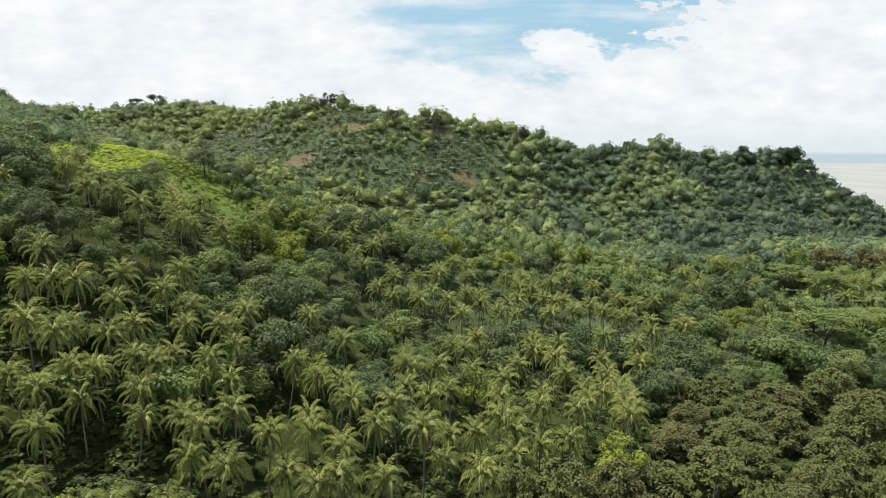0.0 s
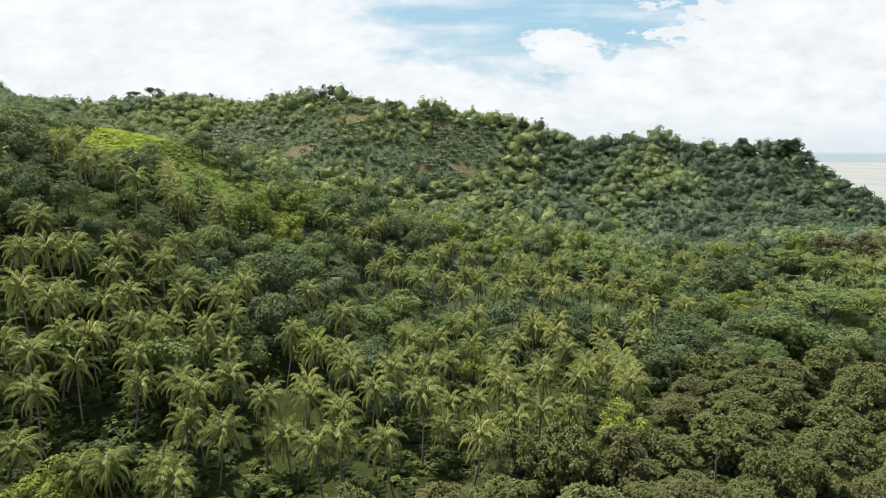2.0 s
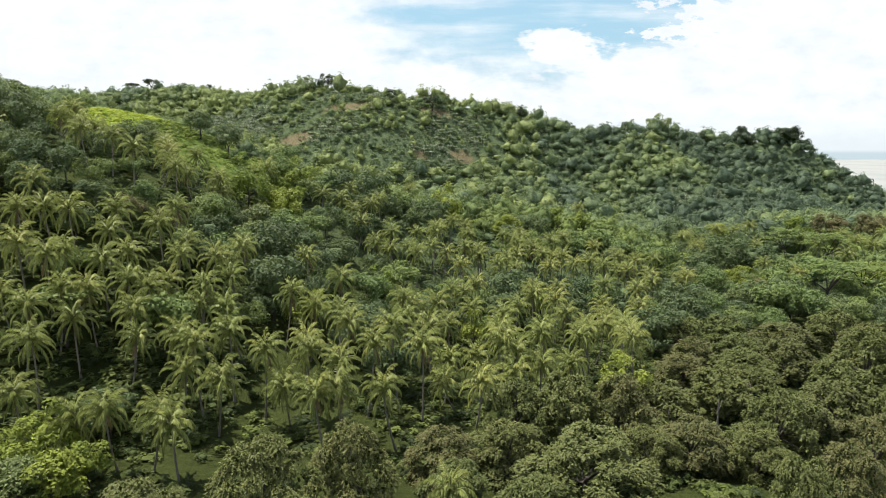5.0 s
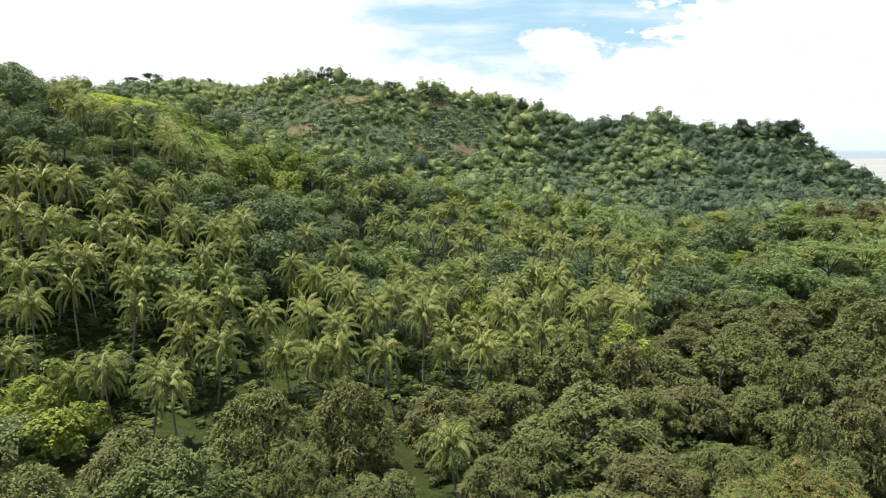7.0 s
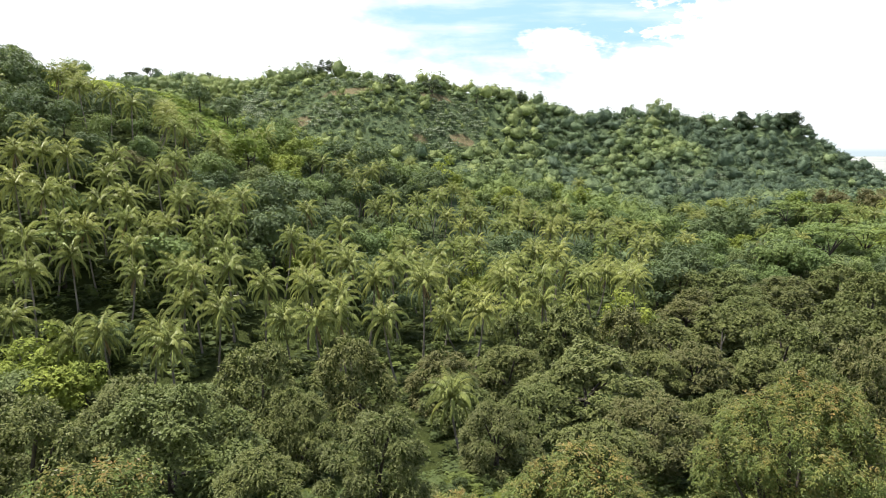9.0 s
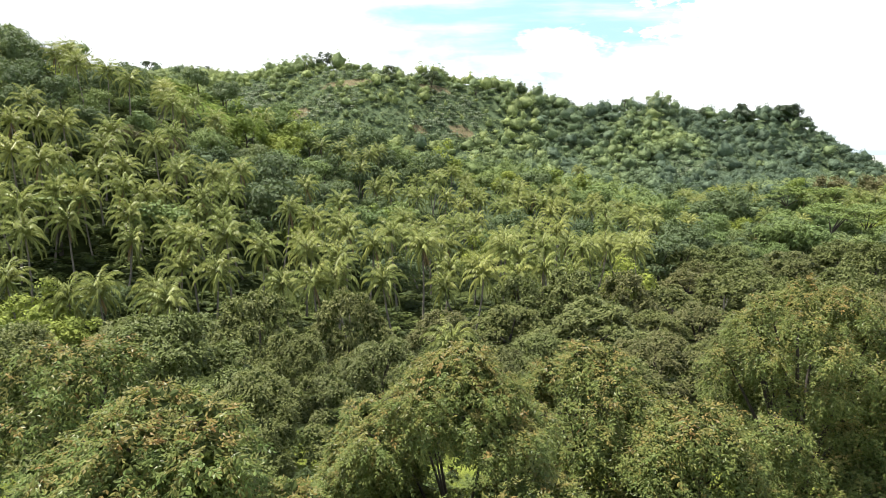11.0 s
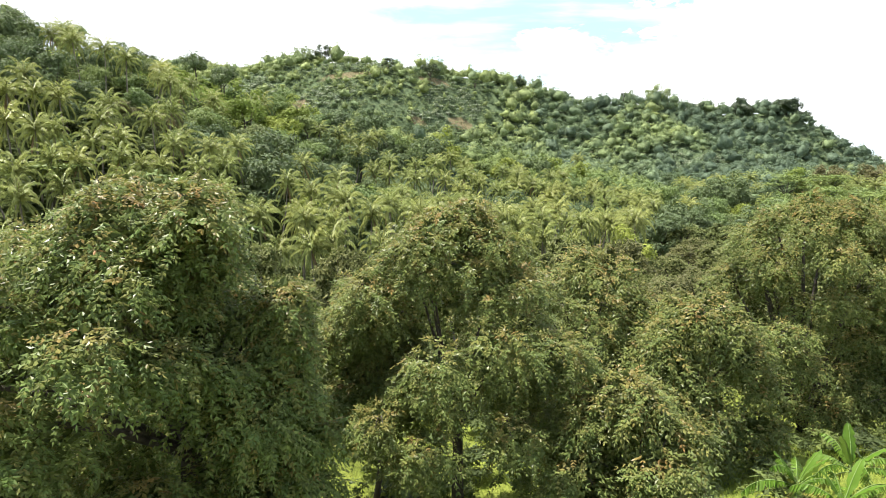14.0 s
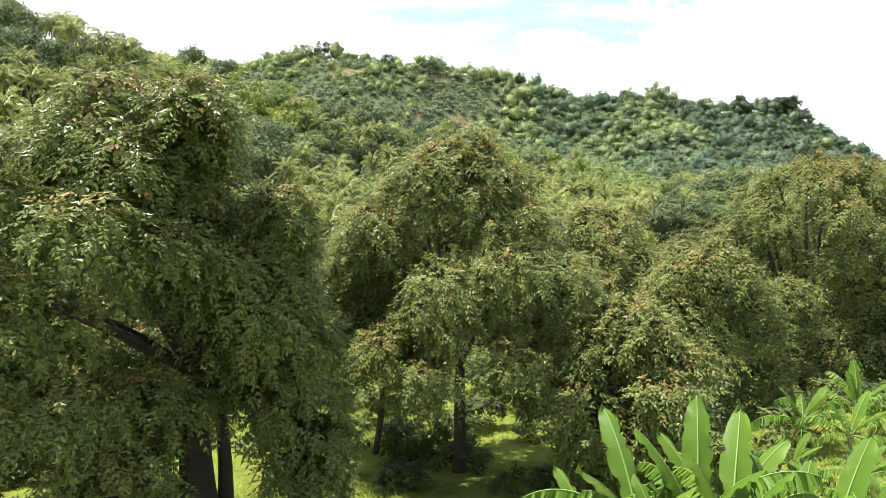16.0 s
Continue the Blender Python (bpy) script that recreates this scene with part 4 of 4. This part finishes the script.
MARKED_TREES = [("bright", -49, 74, 1.15), ("bright", -46.4, 77.5, 0.95), ("bright", -54, 81.5, 1.1), ("green", -52, 72, 0.9), ("bright", -57, 76, 1.0),
                ("spreading", -67, 109, 1.35), ("bright", -29.2, 133.5, 1.25), ("green", -18, 158, 1.3), ("bright", 7.8, 142.5, 1.1), ("dark", 15, 183, 1.1), ("dark", 23, 190, 1.0),
                ("dark", 107, 235, 2.0), ("dark", 119, 238, 1.7), ("dark", 94, 240, 1.4), ("spreading", 118, 188, 1.9), ("spreading", 134, 196, 1.7), ("spreading", 150, 242, 1.8), ("spreading", 144, 261, 1.7), ("brown", 100, 190, 1.4),
                ("bright", 134, 301, 1.7), ("bright", 166, 292, 1.7), ("brown", 180, 290, 1.8), ("brown", 196, 284, 1.7), ("dark", 108, 292, 1.5), ("bright", 52, 282, 1.6), ("bright", 64, 284, 1.4)]
MARKED_TREES += [("dark", -118, 178, 1.46), ("green", -124, 186, 1.59), ("dark", -131, 192, 1.71), ("green", -138, 200, 1.59), ("dark", -143, 210, 1.30), ("brown", -136, 216, 1.00), ("dark", -112, 172, 1.46),
                 ("green", -119, 192, 0.92), ("dark", -126, 176, 1.71), ("green", -134, 184, 1.83), ("dark", -142, 190, 1.83), ("dark", -148, 202, 1.83), ("green", -150, 216, 1.00), ("green", -113, 182, 0.98), ("dark", -106, 168, 0.90)]
MARKED_TREES += [("dark", -41, 155, 1.7), ("dark", -38.5, 168, 1.5), ("dark", -33, 160, 1.4), ("green", -48, 158, 1.2), ("dark", -25.3, 204, 1.4), ("dark", -16.6, 207, 1.35), ("green", -63.3, 206, 1.0),
                 ("dark", -96, 148, 1.2), ("dark", -88.5, 150, 1.0), ("green", -82.8, 153, 0.9), ("dark", -86, 137, 1.0), ("dark", -92, 140, 1.0), ("dark", -101, 156, 1.1), ("dark", -107, 150, 1.1), ("dark", -78, 143, 0.9),
                 ("dark", -112, 162, 1.1), ("green", -100, 143, 1.0), ("green", -60, 168, 1.1), ("dark", -30, 178.5, 1.3), ("green", -49, 149, 1.2), ("dark", -56, 152, 1.1), ("brown", -64, 150, 0.9), ("brown", -72, 146, 0.8),
                 ("dark", -92, 246, 1.3), ("dark", -84, 250, 1.1), ("bright", -17, 170, 1.1), ("green", -40, 142, 1.1)]
for kind, x, y, size in MARKED_TREES:
    put_tree(kind, x, y, size)
    taken.append((x, y))
trees_at.sort(key=lambda q: q[0] ** 2 + q[1] ** 2)
trees_at = [q for q in trees_at if free(q[0], q[1], 5.4)]
for x, yy in trees_at[:270]:
    size = rng.uniform(0.75, 1.25) + 0.55 * (rng.random() < 0.22)
    if yy > 155 and -0.66 * yy < x < -66:
        size *= 0.72
    put_tree(kind_at(x, yy), x, yy, size, rng.uniform(0.8, 1.1))


def crown_card(seed, clumps, per, leaf, across, rows, skin=0.62, lump=0.33):
    """One far crown about 1 high and 1 wide, to be repeated in the far woods."""
    r = np.random.default_rng(seed)
    p, w, c, rc = crown_points(r, clumps, per, 0.5, 0.46, 0.52, -0.65, lump, 0.35, 0.6, 0.85)
    return join([leafy(r, p, w, leaf, leaf * 0.8, 0.3, slivers), halved(*heart(c, rc, skin, across, rows, 0.5))])


def thicket(name, label, places, widths, heights, tones, stock, mat, category):
    """Many crowns or bushes as one object."""
    vs, fs, ts, k = [], [], [], 0
    for (x, yy), wd, h, tn in zip(places, widths, heights, tones):
        v, f = stock[rng.integers(len(stock))]
        a = rng.uniform(0, 6.28)
        c, s = math.cos(a), math.sin(a)
        v = v @ np.array([[c, s, 0], [-s, c, 0], [0, 0, 1]]) * np.array([wd, wd, h])
        vs.append(v + np.array([x, yy, float(ground(x, yy)) - 0.18 * h]))
        fs.append(f + k)
        ts.append(np.full(len(f), tn))
        k += len(v)
    return tagged(new(name, mesh_of(name, np.concatenate(vs), np.concatenate(fs), mat, True, np.concatenate(ts))), label, category, kind="stuff")


def patchy(places):
    """A tone for each crown: groves of like trees with strays among them."""
    t = np.array([noise.noise(Vector((x / 45, yy / 60, 9.0))) for x, yy in places])
    # haze painted by lighter tones in the west; darker tones on the east ridge
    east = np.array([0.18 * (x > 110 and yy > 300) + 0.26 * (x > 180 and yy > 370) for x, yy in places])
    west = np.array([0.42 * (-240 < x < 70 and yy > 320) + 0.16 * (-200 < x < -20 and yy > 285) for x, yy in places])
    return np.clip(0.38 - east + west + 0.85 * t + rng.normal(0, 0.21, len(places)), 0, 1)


mid_stock = [crown_card(700 + i, 15, 20, 0.066, 12, 8, 0.72, 0.28) for i in range(5)]
far_stock = [crown_card(720 + i, 14, 13, 0.070, 11, 6, 0.74, 0.26) for i in range(7)]
bush_stock = [crown_card(740 + i, 6, 8, 0.17, 5, 4) for i in range(5)]

rest = trees_at[270:]
n = len(rest)
wide = 6.5 + 9.0 * rng.random(n) ** 2
thicket("far_woods", "mixed green woodland on the lower slopes", rest, wide, wide * rng.uniform(0.65, 1.0, n) + 2.5, patchy(rest) * 0.9, mid_stock, MID_LEAF, "woods")


def scatter(count, inside, gap):
    """Places strewn at random, no two nearer than gap(y)."""
    cells, out = {}, []
    for x, yy in inside(rng.random((count, 2))):
        g = gap(yy)
        k = (int(x // 8), int(yy // 8))
        if all((x - a) ** 2 + (yy - b) ** 2 > g * g for i in (-1, 0, 1) for j in (-1, 0, 1) for a, b in cells.get((k[0] + i, k[1] + j), ())):
            cells.setdefault(k, []).append((x, yy))
            out.append((x, yy))
    return out


def fan(u):
    yy = np.sqrt(296 ** 2 + u[:, 1] * (600 ** 2 - 296 ** 2))
    return np.stack([(u[:, 0] * 2 - 1) * (0.715 * yy + 6), yy], -1)


hill = scatter(40000, fan, lambda yy: 5.2)
hill = np.array(hill)
hz = ground(hill[:, 0], hill[:, 1])
nearer = ground(hill[:, 0] * 0.93, hill[:, 1] - 38)


def in_sight(places, rise):
    """Which places the valley's mouth looks on to, over the ground between."""
    top = ground(places[:, 0], places[:, 1]) + rise
    ok = np.ones(len(places), bool)
    for s in np.linspace(0.25, 0.95, 24):
        ok &= ground(places[:, 0] * s, places[:, 1] * s) + 3 < 56 + (top - 56) * s
    return ok


seen = in_sight(hill, 13.0) & ~((hill[:, 1] > 470) & (hz < nearer - 6)) & (hz > SEA_LEVEL + 1)
hill = hill[seen]
# the top of the middle hill is partly cleared: bare soil, stands of bananas, scattered bushes
def within(places, patches, edge=1.0):
    inside = np.zeros(len(places), bool)
    for a, b, ra, rb in patches:
        wave = 0.35 * np.sin(places[:, 0] * 0.45 + a) * np.sin(places[:, 1] * 0.6 + b)
        inside |= ((places[:, 0] - a) / ra) ** 2 + ((places[:, 1] - b) / rb) ** 2 + wave < edge
    return inside


cleared = within(hill, BARE_PATCHES, 1.2) | within(hill, BANANA_STANDS) & (rng.random(len(hill)) < 0.75) | within(hill, SCRUB_SLOPES) & (rng.random(len(hill)) < 0.42)
hill = hill[~cleared]
n = len(hill)
broad = 6.2 + 11.5 * rng.random(n) ** 2
broad[within(hill, SCRUB_SLOPES)] *= 0.72
thicket("far_woods", "dense mixed woodland covering the far ridge", hill, broad, broad * rng.uniform(0.50, 1.0, n) + 1.8, patchy(hill), far_stock, HAZED_FAR_LEAF, "woods")
low = np.stack([rng.uniform(-190, 60, 5200), rng.uniform(390, 505, 5200)], -1)
low = low[within(low, SCRUB_SLOPES) & ~(within(low, BARE_PATCHES, 0.8) & (rng.random(len(low)) < 0.7))]
n = len(low)
thicket("scrub", "low scrub and scattered bushes on cleared slopes", low, 1.8 + 4.4 * rng.random(n) ** 2, 0.9 + 2.8 * rng.random(n) ** 2, rng.beta(2.4, 2.2, n), bush_stock, HAZED_FAR_LEAF, "scrub")


def star_card(seed):
    """A banana or palm seen from far off: blades that arch from one stem."""
    r = np.random.default_rng(seed)
    k = np.arange(9)
    turn, rise = k * 2.4 + r.normal(0, 0.3, 9), np.linspace(1.5, 0.75, 9)
    d = np.stack([np.cos(turn) * np.cos(rise), np.sin(turn) * np.cos(rise), np.sin(rise)], -1)
    base = np.tile([[0, 0, 0.42]], (9, 1))
    bend = base + d * 0.34
    tip = d * np.array([1, 1, 0.2]) + np.array([0, 0, -0.35])
    up = np.tile([[0, 0, 1.0]], (9, 1)) + r.normal(0, 0.2, (9, 3))
    return join([halved(*blades(base, d, up, np.full(9, 0.40), np.full(9, 0.15))), halved(*blades(bend, tip, up, np.full(9, 0.34), np.full(9, 0.15))),
                 halved(*tube(np.array([[0, 0, 0.0], [0, 0, 0.45]]), np.array([0.05, 0.035]), 4))])


stars = [star_card(750 + i) for i in range(5)]
stand_at = np.stack([rng.uniform(-190, 200, 30000), rng.uniform(300, 500, 30000)], -1)
stand_at = stand_at[within(stand_at, BANANA_STANDS) & ~within(stand_at, BARE_PATCHES, 0.7)][:700]
n = len(stand_at)
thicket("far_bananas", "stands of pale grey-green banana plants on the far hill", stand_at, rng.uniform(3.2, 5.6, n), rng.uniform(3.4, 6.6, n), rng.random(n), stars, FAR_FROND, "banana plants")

# the lime-green crop on the upper slope
crop = np.stack([rng.uniform(-160, -104, 2800), rng.uniform(188, 286, 2800)], -1)
crop = crop[((crop[:, 0] + 131) / 25) ** 2 + ((crop[:, 1] - 240) / 44) ** 2 + 0.5 * np.sin(crop[:, 0] * 0.3 + crop[:, 1] * 0.17) < 1]
n = len(crop)
thicket("crop_field", "bright lime-green low crop on a slope", crop, rng.uniform(1.5, 3.2, n), rng.uniform(0.7, 1.6, n), rng.random(n), bush_stock, LIME_LEAF, "crop")

# low bushes on the slope round the crop
bush = np.concatenate([np.stack([rng.uniform(-160, -50, 1000), rng.uniform(196, 302, 1000)], -1), np.stack([rng.uniform(-145, -92, 350), rng.uniform(225, 270, 350)], -1)])
bush = bush[((bush[:, 0] + 131) / 25) ** 2 + ((bush[:, 1] - 240) / 44) ** 2 > 0.85]
n = len(bush)
thicket("bushes", "low fresh-green bushes on an open slope", bush, rng.uniform(2.5, 5.5, n), rng.uniform(1.0, 2.6, n), rng.random(n), bush_stock, BUSH_LEAF, "bushes")

# undergrowth between the palms and under the orchard
near_bush = [crown_card(760 + i, 9, 16, 0.11, 6, 5) for i in range(4)]
under = np.concatenate([np.stack([rng.uniform(-75, 70, 700), rng.uniform(42, 118, 700)], -1), np.stack([rng.uniform(12, 100, 420), rng.uniform(52, 150, 420)], -1)])
under = under[np.abs(under[:, 0]) < 0.72 * under[:, 1] + 8]
n = len(under)
thicket("undergrowth", "leafy green shrubs between the orchard and the palms", under, rng.uniform(1.8, 4.8, n), rng.uniform(0.6, 2.6, n), rng.random(n) ** 1.1, near_bush, SHRUB_LEAF, "undergrowth")
under = np.concatenate([np.stack([rng.uniform(-125, 80, 650), rng.uniform(85, 170, 650)], -1), np.stack([rng.uniform(-60, 95, 500), rng.uniform(165, 250, 500)], -1),
                        np.stack([rng.uniform(-125, -50, 450), rng.uniform(165, 212, 450)], -1),
                        np.stack([rng.uniform(-105, -38, 620), rng.uniform(92, 150, 620)], -1)])
under = under[np.abs(under[:, 0]) < 0.72 * under[:, 1] + 10]
n = len(under)
thicket("undergrowth", "fresh green shrubs and vines under the palms", under, rng.uniform(2.6, 6.0, n), rng.uniform(0.8, 3.0, n), rng.random(n) ** 1.1, bush_stock, SHRUB_LEAF, "undergrowth")

# ---- trees that stand out on the skyline ----


def skyline_tree(seed, width, height, clumps, per, leaf, tones, low, trunk_share):
    r = np.random.default_rng(seed)
    rz = height * (1 - trunk_share) * 0.5
    p, w, c, rc = crown_points(r, clumps, per, width / 2, rz, height - rz, low, 0.30, 0.4)
    fork = np.array([0, 0, height * trunk_share])
    tree = new("skyline_tree")
    part("trunk", mesh_of("trunk", *join([trunk_tube(r, fork, height * 0.035, 0.4, 6)] + limbs(r, c, fork, height * 0.016, 6)), BARK, True), tree)
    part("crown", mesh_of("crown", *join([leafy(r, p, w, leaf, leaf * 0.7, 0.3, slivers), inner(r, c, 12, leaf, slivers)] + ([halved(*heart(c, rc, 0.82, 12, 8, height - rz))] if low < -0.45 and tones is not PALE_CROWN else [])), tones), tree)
    return tree


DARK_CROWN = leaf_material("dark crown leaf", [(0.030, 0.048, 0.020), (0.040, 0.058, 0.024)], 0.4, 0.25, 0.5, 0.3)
PALE_CROWN = leaf_material("pale crown leaf", [(0.20, 0.25, 0.10), (0.24, 0.29, 0.13)], 0.4, 0.35, 0.5, 0.3)
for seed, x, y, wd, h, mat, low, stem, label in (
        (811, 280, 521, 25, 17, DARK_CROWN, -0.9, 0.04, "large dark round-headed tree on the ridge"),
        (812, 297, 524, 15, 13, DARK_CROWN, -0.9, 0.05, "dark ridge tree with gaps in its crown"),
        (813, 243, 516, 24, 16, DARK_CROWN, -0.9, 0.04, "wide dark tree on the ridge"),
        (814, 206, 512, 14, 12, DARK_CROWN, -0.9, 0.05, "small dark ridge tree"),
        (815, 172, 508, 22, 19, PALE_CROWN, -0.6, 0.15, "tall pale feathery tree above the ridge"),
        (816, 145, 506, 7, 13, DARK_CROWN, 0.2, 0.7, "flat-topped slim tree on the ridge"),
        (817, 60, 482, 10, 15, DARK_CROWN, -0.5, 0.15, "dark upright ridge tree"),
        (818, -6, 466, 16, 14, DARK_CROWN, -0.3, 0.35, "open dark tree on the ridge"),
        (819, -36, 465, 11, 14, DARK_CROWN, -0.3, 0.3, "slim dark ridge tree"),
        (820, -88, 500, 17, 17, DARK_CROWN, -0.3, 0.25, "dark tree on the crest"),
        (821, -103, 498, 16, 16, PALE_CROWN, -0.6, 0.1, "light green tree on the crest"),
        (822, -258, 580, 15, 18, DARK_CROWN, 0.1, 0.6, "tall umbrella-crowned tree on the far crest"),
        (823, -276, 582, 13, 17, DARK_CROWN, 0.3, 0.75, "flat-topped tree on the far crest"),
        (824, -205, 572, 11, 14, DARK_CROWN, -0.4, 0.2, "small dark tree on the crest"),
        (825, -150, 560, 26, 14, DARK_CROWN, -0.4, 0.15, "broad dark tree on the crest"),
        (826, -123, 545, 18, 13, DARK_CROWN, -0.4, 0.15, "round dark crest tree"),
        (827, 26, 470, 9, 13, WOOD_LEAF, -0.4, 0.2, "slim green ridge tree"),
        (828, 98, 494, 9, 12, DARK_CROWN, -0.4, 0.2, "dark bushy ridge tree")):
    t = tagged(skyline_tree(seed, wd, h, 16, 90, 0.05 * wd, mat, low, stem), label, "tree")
    t.matrix_basis = stand(None, x, y, 0.0, 1.0, 1.05, 3.5)

# ---- bananas in the corner of the meadow ----


def banana_leaf(seed, length, width, lift, torn):
    """A blade along +x on a bent midrib; torn ones hang in strips."""
    r = np.random.default_rng(seed)
    n = 20
    a, p, pts, ways = lift, np.zeros(3), [], []
    for i in range(n + 1):
        pts.append(p.copy())
        d = np.array([math.cos(a), 0, math.sin(a)])
        ways.append(d)
        p = p + d * length / n
        a -= (0.03 + 0.09 * i / n) * (1.0 if torn else 0.45) * max(0.15, math.cos(a) + 0.2)
    pts, ways = np.array(pts), np.array(ways)
    s = np.linspace(0, 1, n + 1)
    wd = width / 2 * np.clip(np.sin(np.pi * np.clip((s - 0.12) / 0.88, 0, 1)), 0, 1) ** 0.45
    nrm = np.cross(ways, np.array([[0, 1.0, 0]])) * -1
    pieces = []
    for sg in (-1, 1):
        if torn:
            for i in range(3, n):
                for half in (0.0, 0.5):
                    u, v = pts[i] * (1 - half) + pts[i + 1] * half, pts[i] * (0.51 - half) + pts[i + 1] * (0.49 + half)
                    hang = 0.45 + 0.6 * i / n + r.uniform(-0.45, 0.5)
                    out = np.array([0, sg * math.cos(hang), 0]) - np.array([0, 0, 1.0]) * math.sin(hang) + ways[i] * r.uniform(0.3, 0.5)
                    long = max(wd[i], 0.05) * r.uniform(0.85, 1.12)
                    drop = np.array([0, 0, -r.uniform(0.05, 0.35)]) * long
                    m1, m2 = u + out * long * 0.5 + nrm[i] * 0.03, v + out * long * 0.5 + nrm[i] * 0.03
                    e1, e2 = u + out * long + drop, u * 0.15 + v * 0.85 + out * long * 0.94 + drop
                    pieces.append((np.array([u, v, m2, m1, e1, e2]), np.array([[0, 1, 2, 3], [3, 2, 5, 4]])))
        else:
            rise = 0.42
            notch = 1 - 0.45 * (r.random(n + 1) < 0.22) * r.random(n + 1)
            e1 = pts + np.array([0, sg, 0]) * (wd * 0.55)[:, None] + nrm * (wd * rise * 0.75)[:, None]
            e2 = pts + np.array([0, sg, 0]) * (wd * notch)[:, None] + nrm * (wd * rise + r.normal(0, 0.03, n + 1))[:, None]
            v = np.concatenate([pts, e1, e2])
            i = np.arange(n)
            m = n + 1
            f = np.concatenate([np.stack([i, i + 1, i + 1 + m, i + m], -1), np.stack([i + m, i + 1 + m, i + 1 + 2 * m, i + 2 * m], -1)])
            pieces.append((v, f))
    return mesh_of("leaf", *join(pieces), BANANA_LEAF, True), mesh_of("midrib", *tube(pts, np.linspace(0.024, 0.006, n + 1), 5), MIDRIB, True)


UPRIGHT = [banana_leaf(900 + i, 1.9 + 0.2 * i, 0.48, 1.25 - 0.12 * i, False) for i in range(3)]
OLD = [banana_leaf(920 + i, 2.1, 0.56, 0.35 - 0.25 * i, True) for i in range(2)]
for blade, rib in OLD:
    blade.materials[0] = OLD_BANANA_LEAF
ARCHED = [banana_leaf(910 + i, 2.3, 0.62, 1.1 - 0.22 * i, True) for i in range(4)]


def banana_plant(seed):
    r = np.random.default_rng(seed)
    plant = new("banana_plant")
    height = r.uniform(1.25, 1.75)
    s = np.linspace(0, 1, 6)
    lean = r.normal(0, 0.12, 2)
    pts = np.stack([lean[0] * s * s, lean[1] * s * s, height * s - 0.3 * (1 - s)], -1)
    part("stem", mesh_of("stem", *tube(pts, 0.15 - 0.07 * s, 9), BANANA_STEM, True), plant, "thick pale green leaf-sheath stem")
    turn = r.uniform(0, 6.28)
    for i in range(13):
        turn += 2.4 + r.normal(0, 0.25)
        me = UPRIGHT[r.integers(3)] if i < 3 else OLD[r.integers(2)] if i > 10 else ARCHED[min(3, (i - 3) // 2 + r.integers(2))]
        leaf = part("leaf", me[0], plant, "whole upright blade" if i < 3 else "yellowing tattered blade hanging down" if i > 10 else "arching blade torn into strips",
             Matrix.Translation(pts[-1] - np.array([0, 0, 0.12 * (i > 3)])) @ Matrix.Rotation(turn, 4, "Z") @ Matrix.Scale(r.uniform(0.85, 1.3), 4))
        part("midrib", me[1], leaf, "pale thick midrib")
    return plant


stools = [banana_plant(930 + i) for i in range(5)]
for i, (x, y, size) in enumerate(((3.6, 9.9, 0.94), (4.6, 9.7, 1.03), (4.9, 8.7, 0.92), (6.2, 9.4, 0.98), (7.4, 9.8, 0.90), (5.5, 10.4, 0.92), (3.9, 8.8, 0.79), (7.0, 8.4, 0.85), (5.8, 8.2, 0.75), (2.9, 9.4, 0.77),
                                  (8.4, 9.2, 0.74), (9.4, 11.0, 0.65), (8.0, 11.0, 0.58), (10.4, 12.2, 0.63), (11.6, 15.0, 0.62), (13.0, 17.6, 0.70),
                                  (12.4, 19.4, 0.70), (14.4, 19.6, 0.79), (10.6, 16.6, 0.53))):
    m = stand(None, x, y, rng.uniform(0, 6.28), size, 1.0, 0.1)
    t = stools[i] if i < 5 else copy_thing(stools[i % 5], m)
    if i < 5:
        t.matrix_basis = m
    tagged(t, "banana plant with broad bright green leaves, some torn", "banana plant", "banana plants")

# ---- meadow: grass, weeds and small shrubs ----
gn = 60000
gy2 = 9 + 32 * rng.random(gn) ** 1.6
gx2 = (rng.random(gn) * 2 - 1) * (0.8 * gy2 + 5)
gz2 = ground(gx2, gy2)
way2 = unit(np.stack([rng.normal(0, 0.5, gn), rng.normal(0, 0.5, gn), np.ones(gn)], -1))
face2 = unit(np.stack([rng.normal(0, 1, gn), rng.normal(0, 1, gn), np.full(gn, 0.2)], -1))
gvv, gff = slivers(np.stack([gx2, gy2, gz2 - 0.03], -1), way2, face2, rng.uniform(0.10, 0.42, gn), rng.uniform(0.02, 0.05, gn))
tagged(new("grass", mesh_of("grass", gvv, gff, GRASS_BLADE, False, rng.random(gn))), "long bright yellow-green meadow grass", "grass", kind="stuff")


def weed_card(seed):
    r = np.random.default_rng(seed)
    p, w, _, _ = crown_points(r, 12, 20, 0.5, 0.5, 0.5, -0.6, 0.36, 0.5)
    return leafy(r, p, w, 0.17, 0.08, 0.3, slivers)


weeds = [weed_card(960 + i) for i in range(4)]
spot = np.stack([rng.uniform(-26, 30, 260), rng.uniform(15, 55, 260)], -1)
spot = spot[(np.abs(spot[:, 0]) < 0.76 * spot[:, 1] + 3) & ~((np.abs(spot[:, 0] + 4) < 2.0) & (spot[:, 1] < 26))]
n = len(spot)
fresh = np.concatenate([np.stack([rng.uniform(-10, 9, 90), rng.uniform(20, 34, 90)], -1), np.stack([rng.uniform(13, 34, 150), rng.uniform(24, 44, 150)], -1)])
spot = np.concatenate([spot, fresh])
n = len(spot)
thicket("weeds", "leafy weeds and small shrubs at the meadow's edge", spot, rng.uniform(0.7, 2.2, n), rng.uniform(0.5, 1.8, n), rng.random(n) ** 0.7, weeds, SHRUB_LEAF, "weeds")
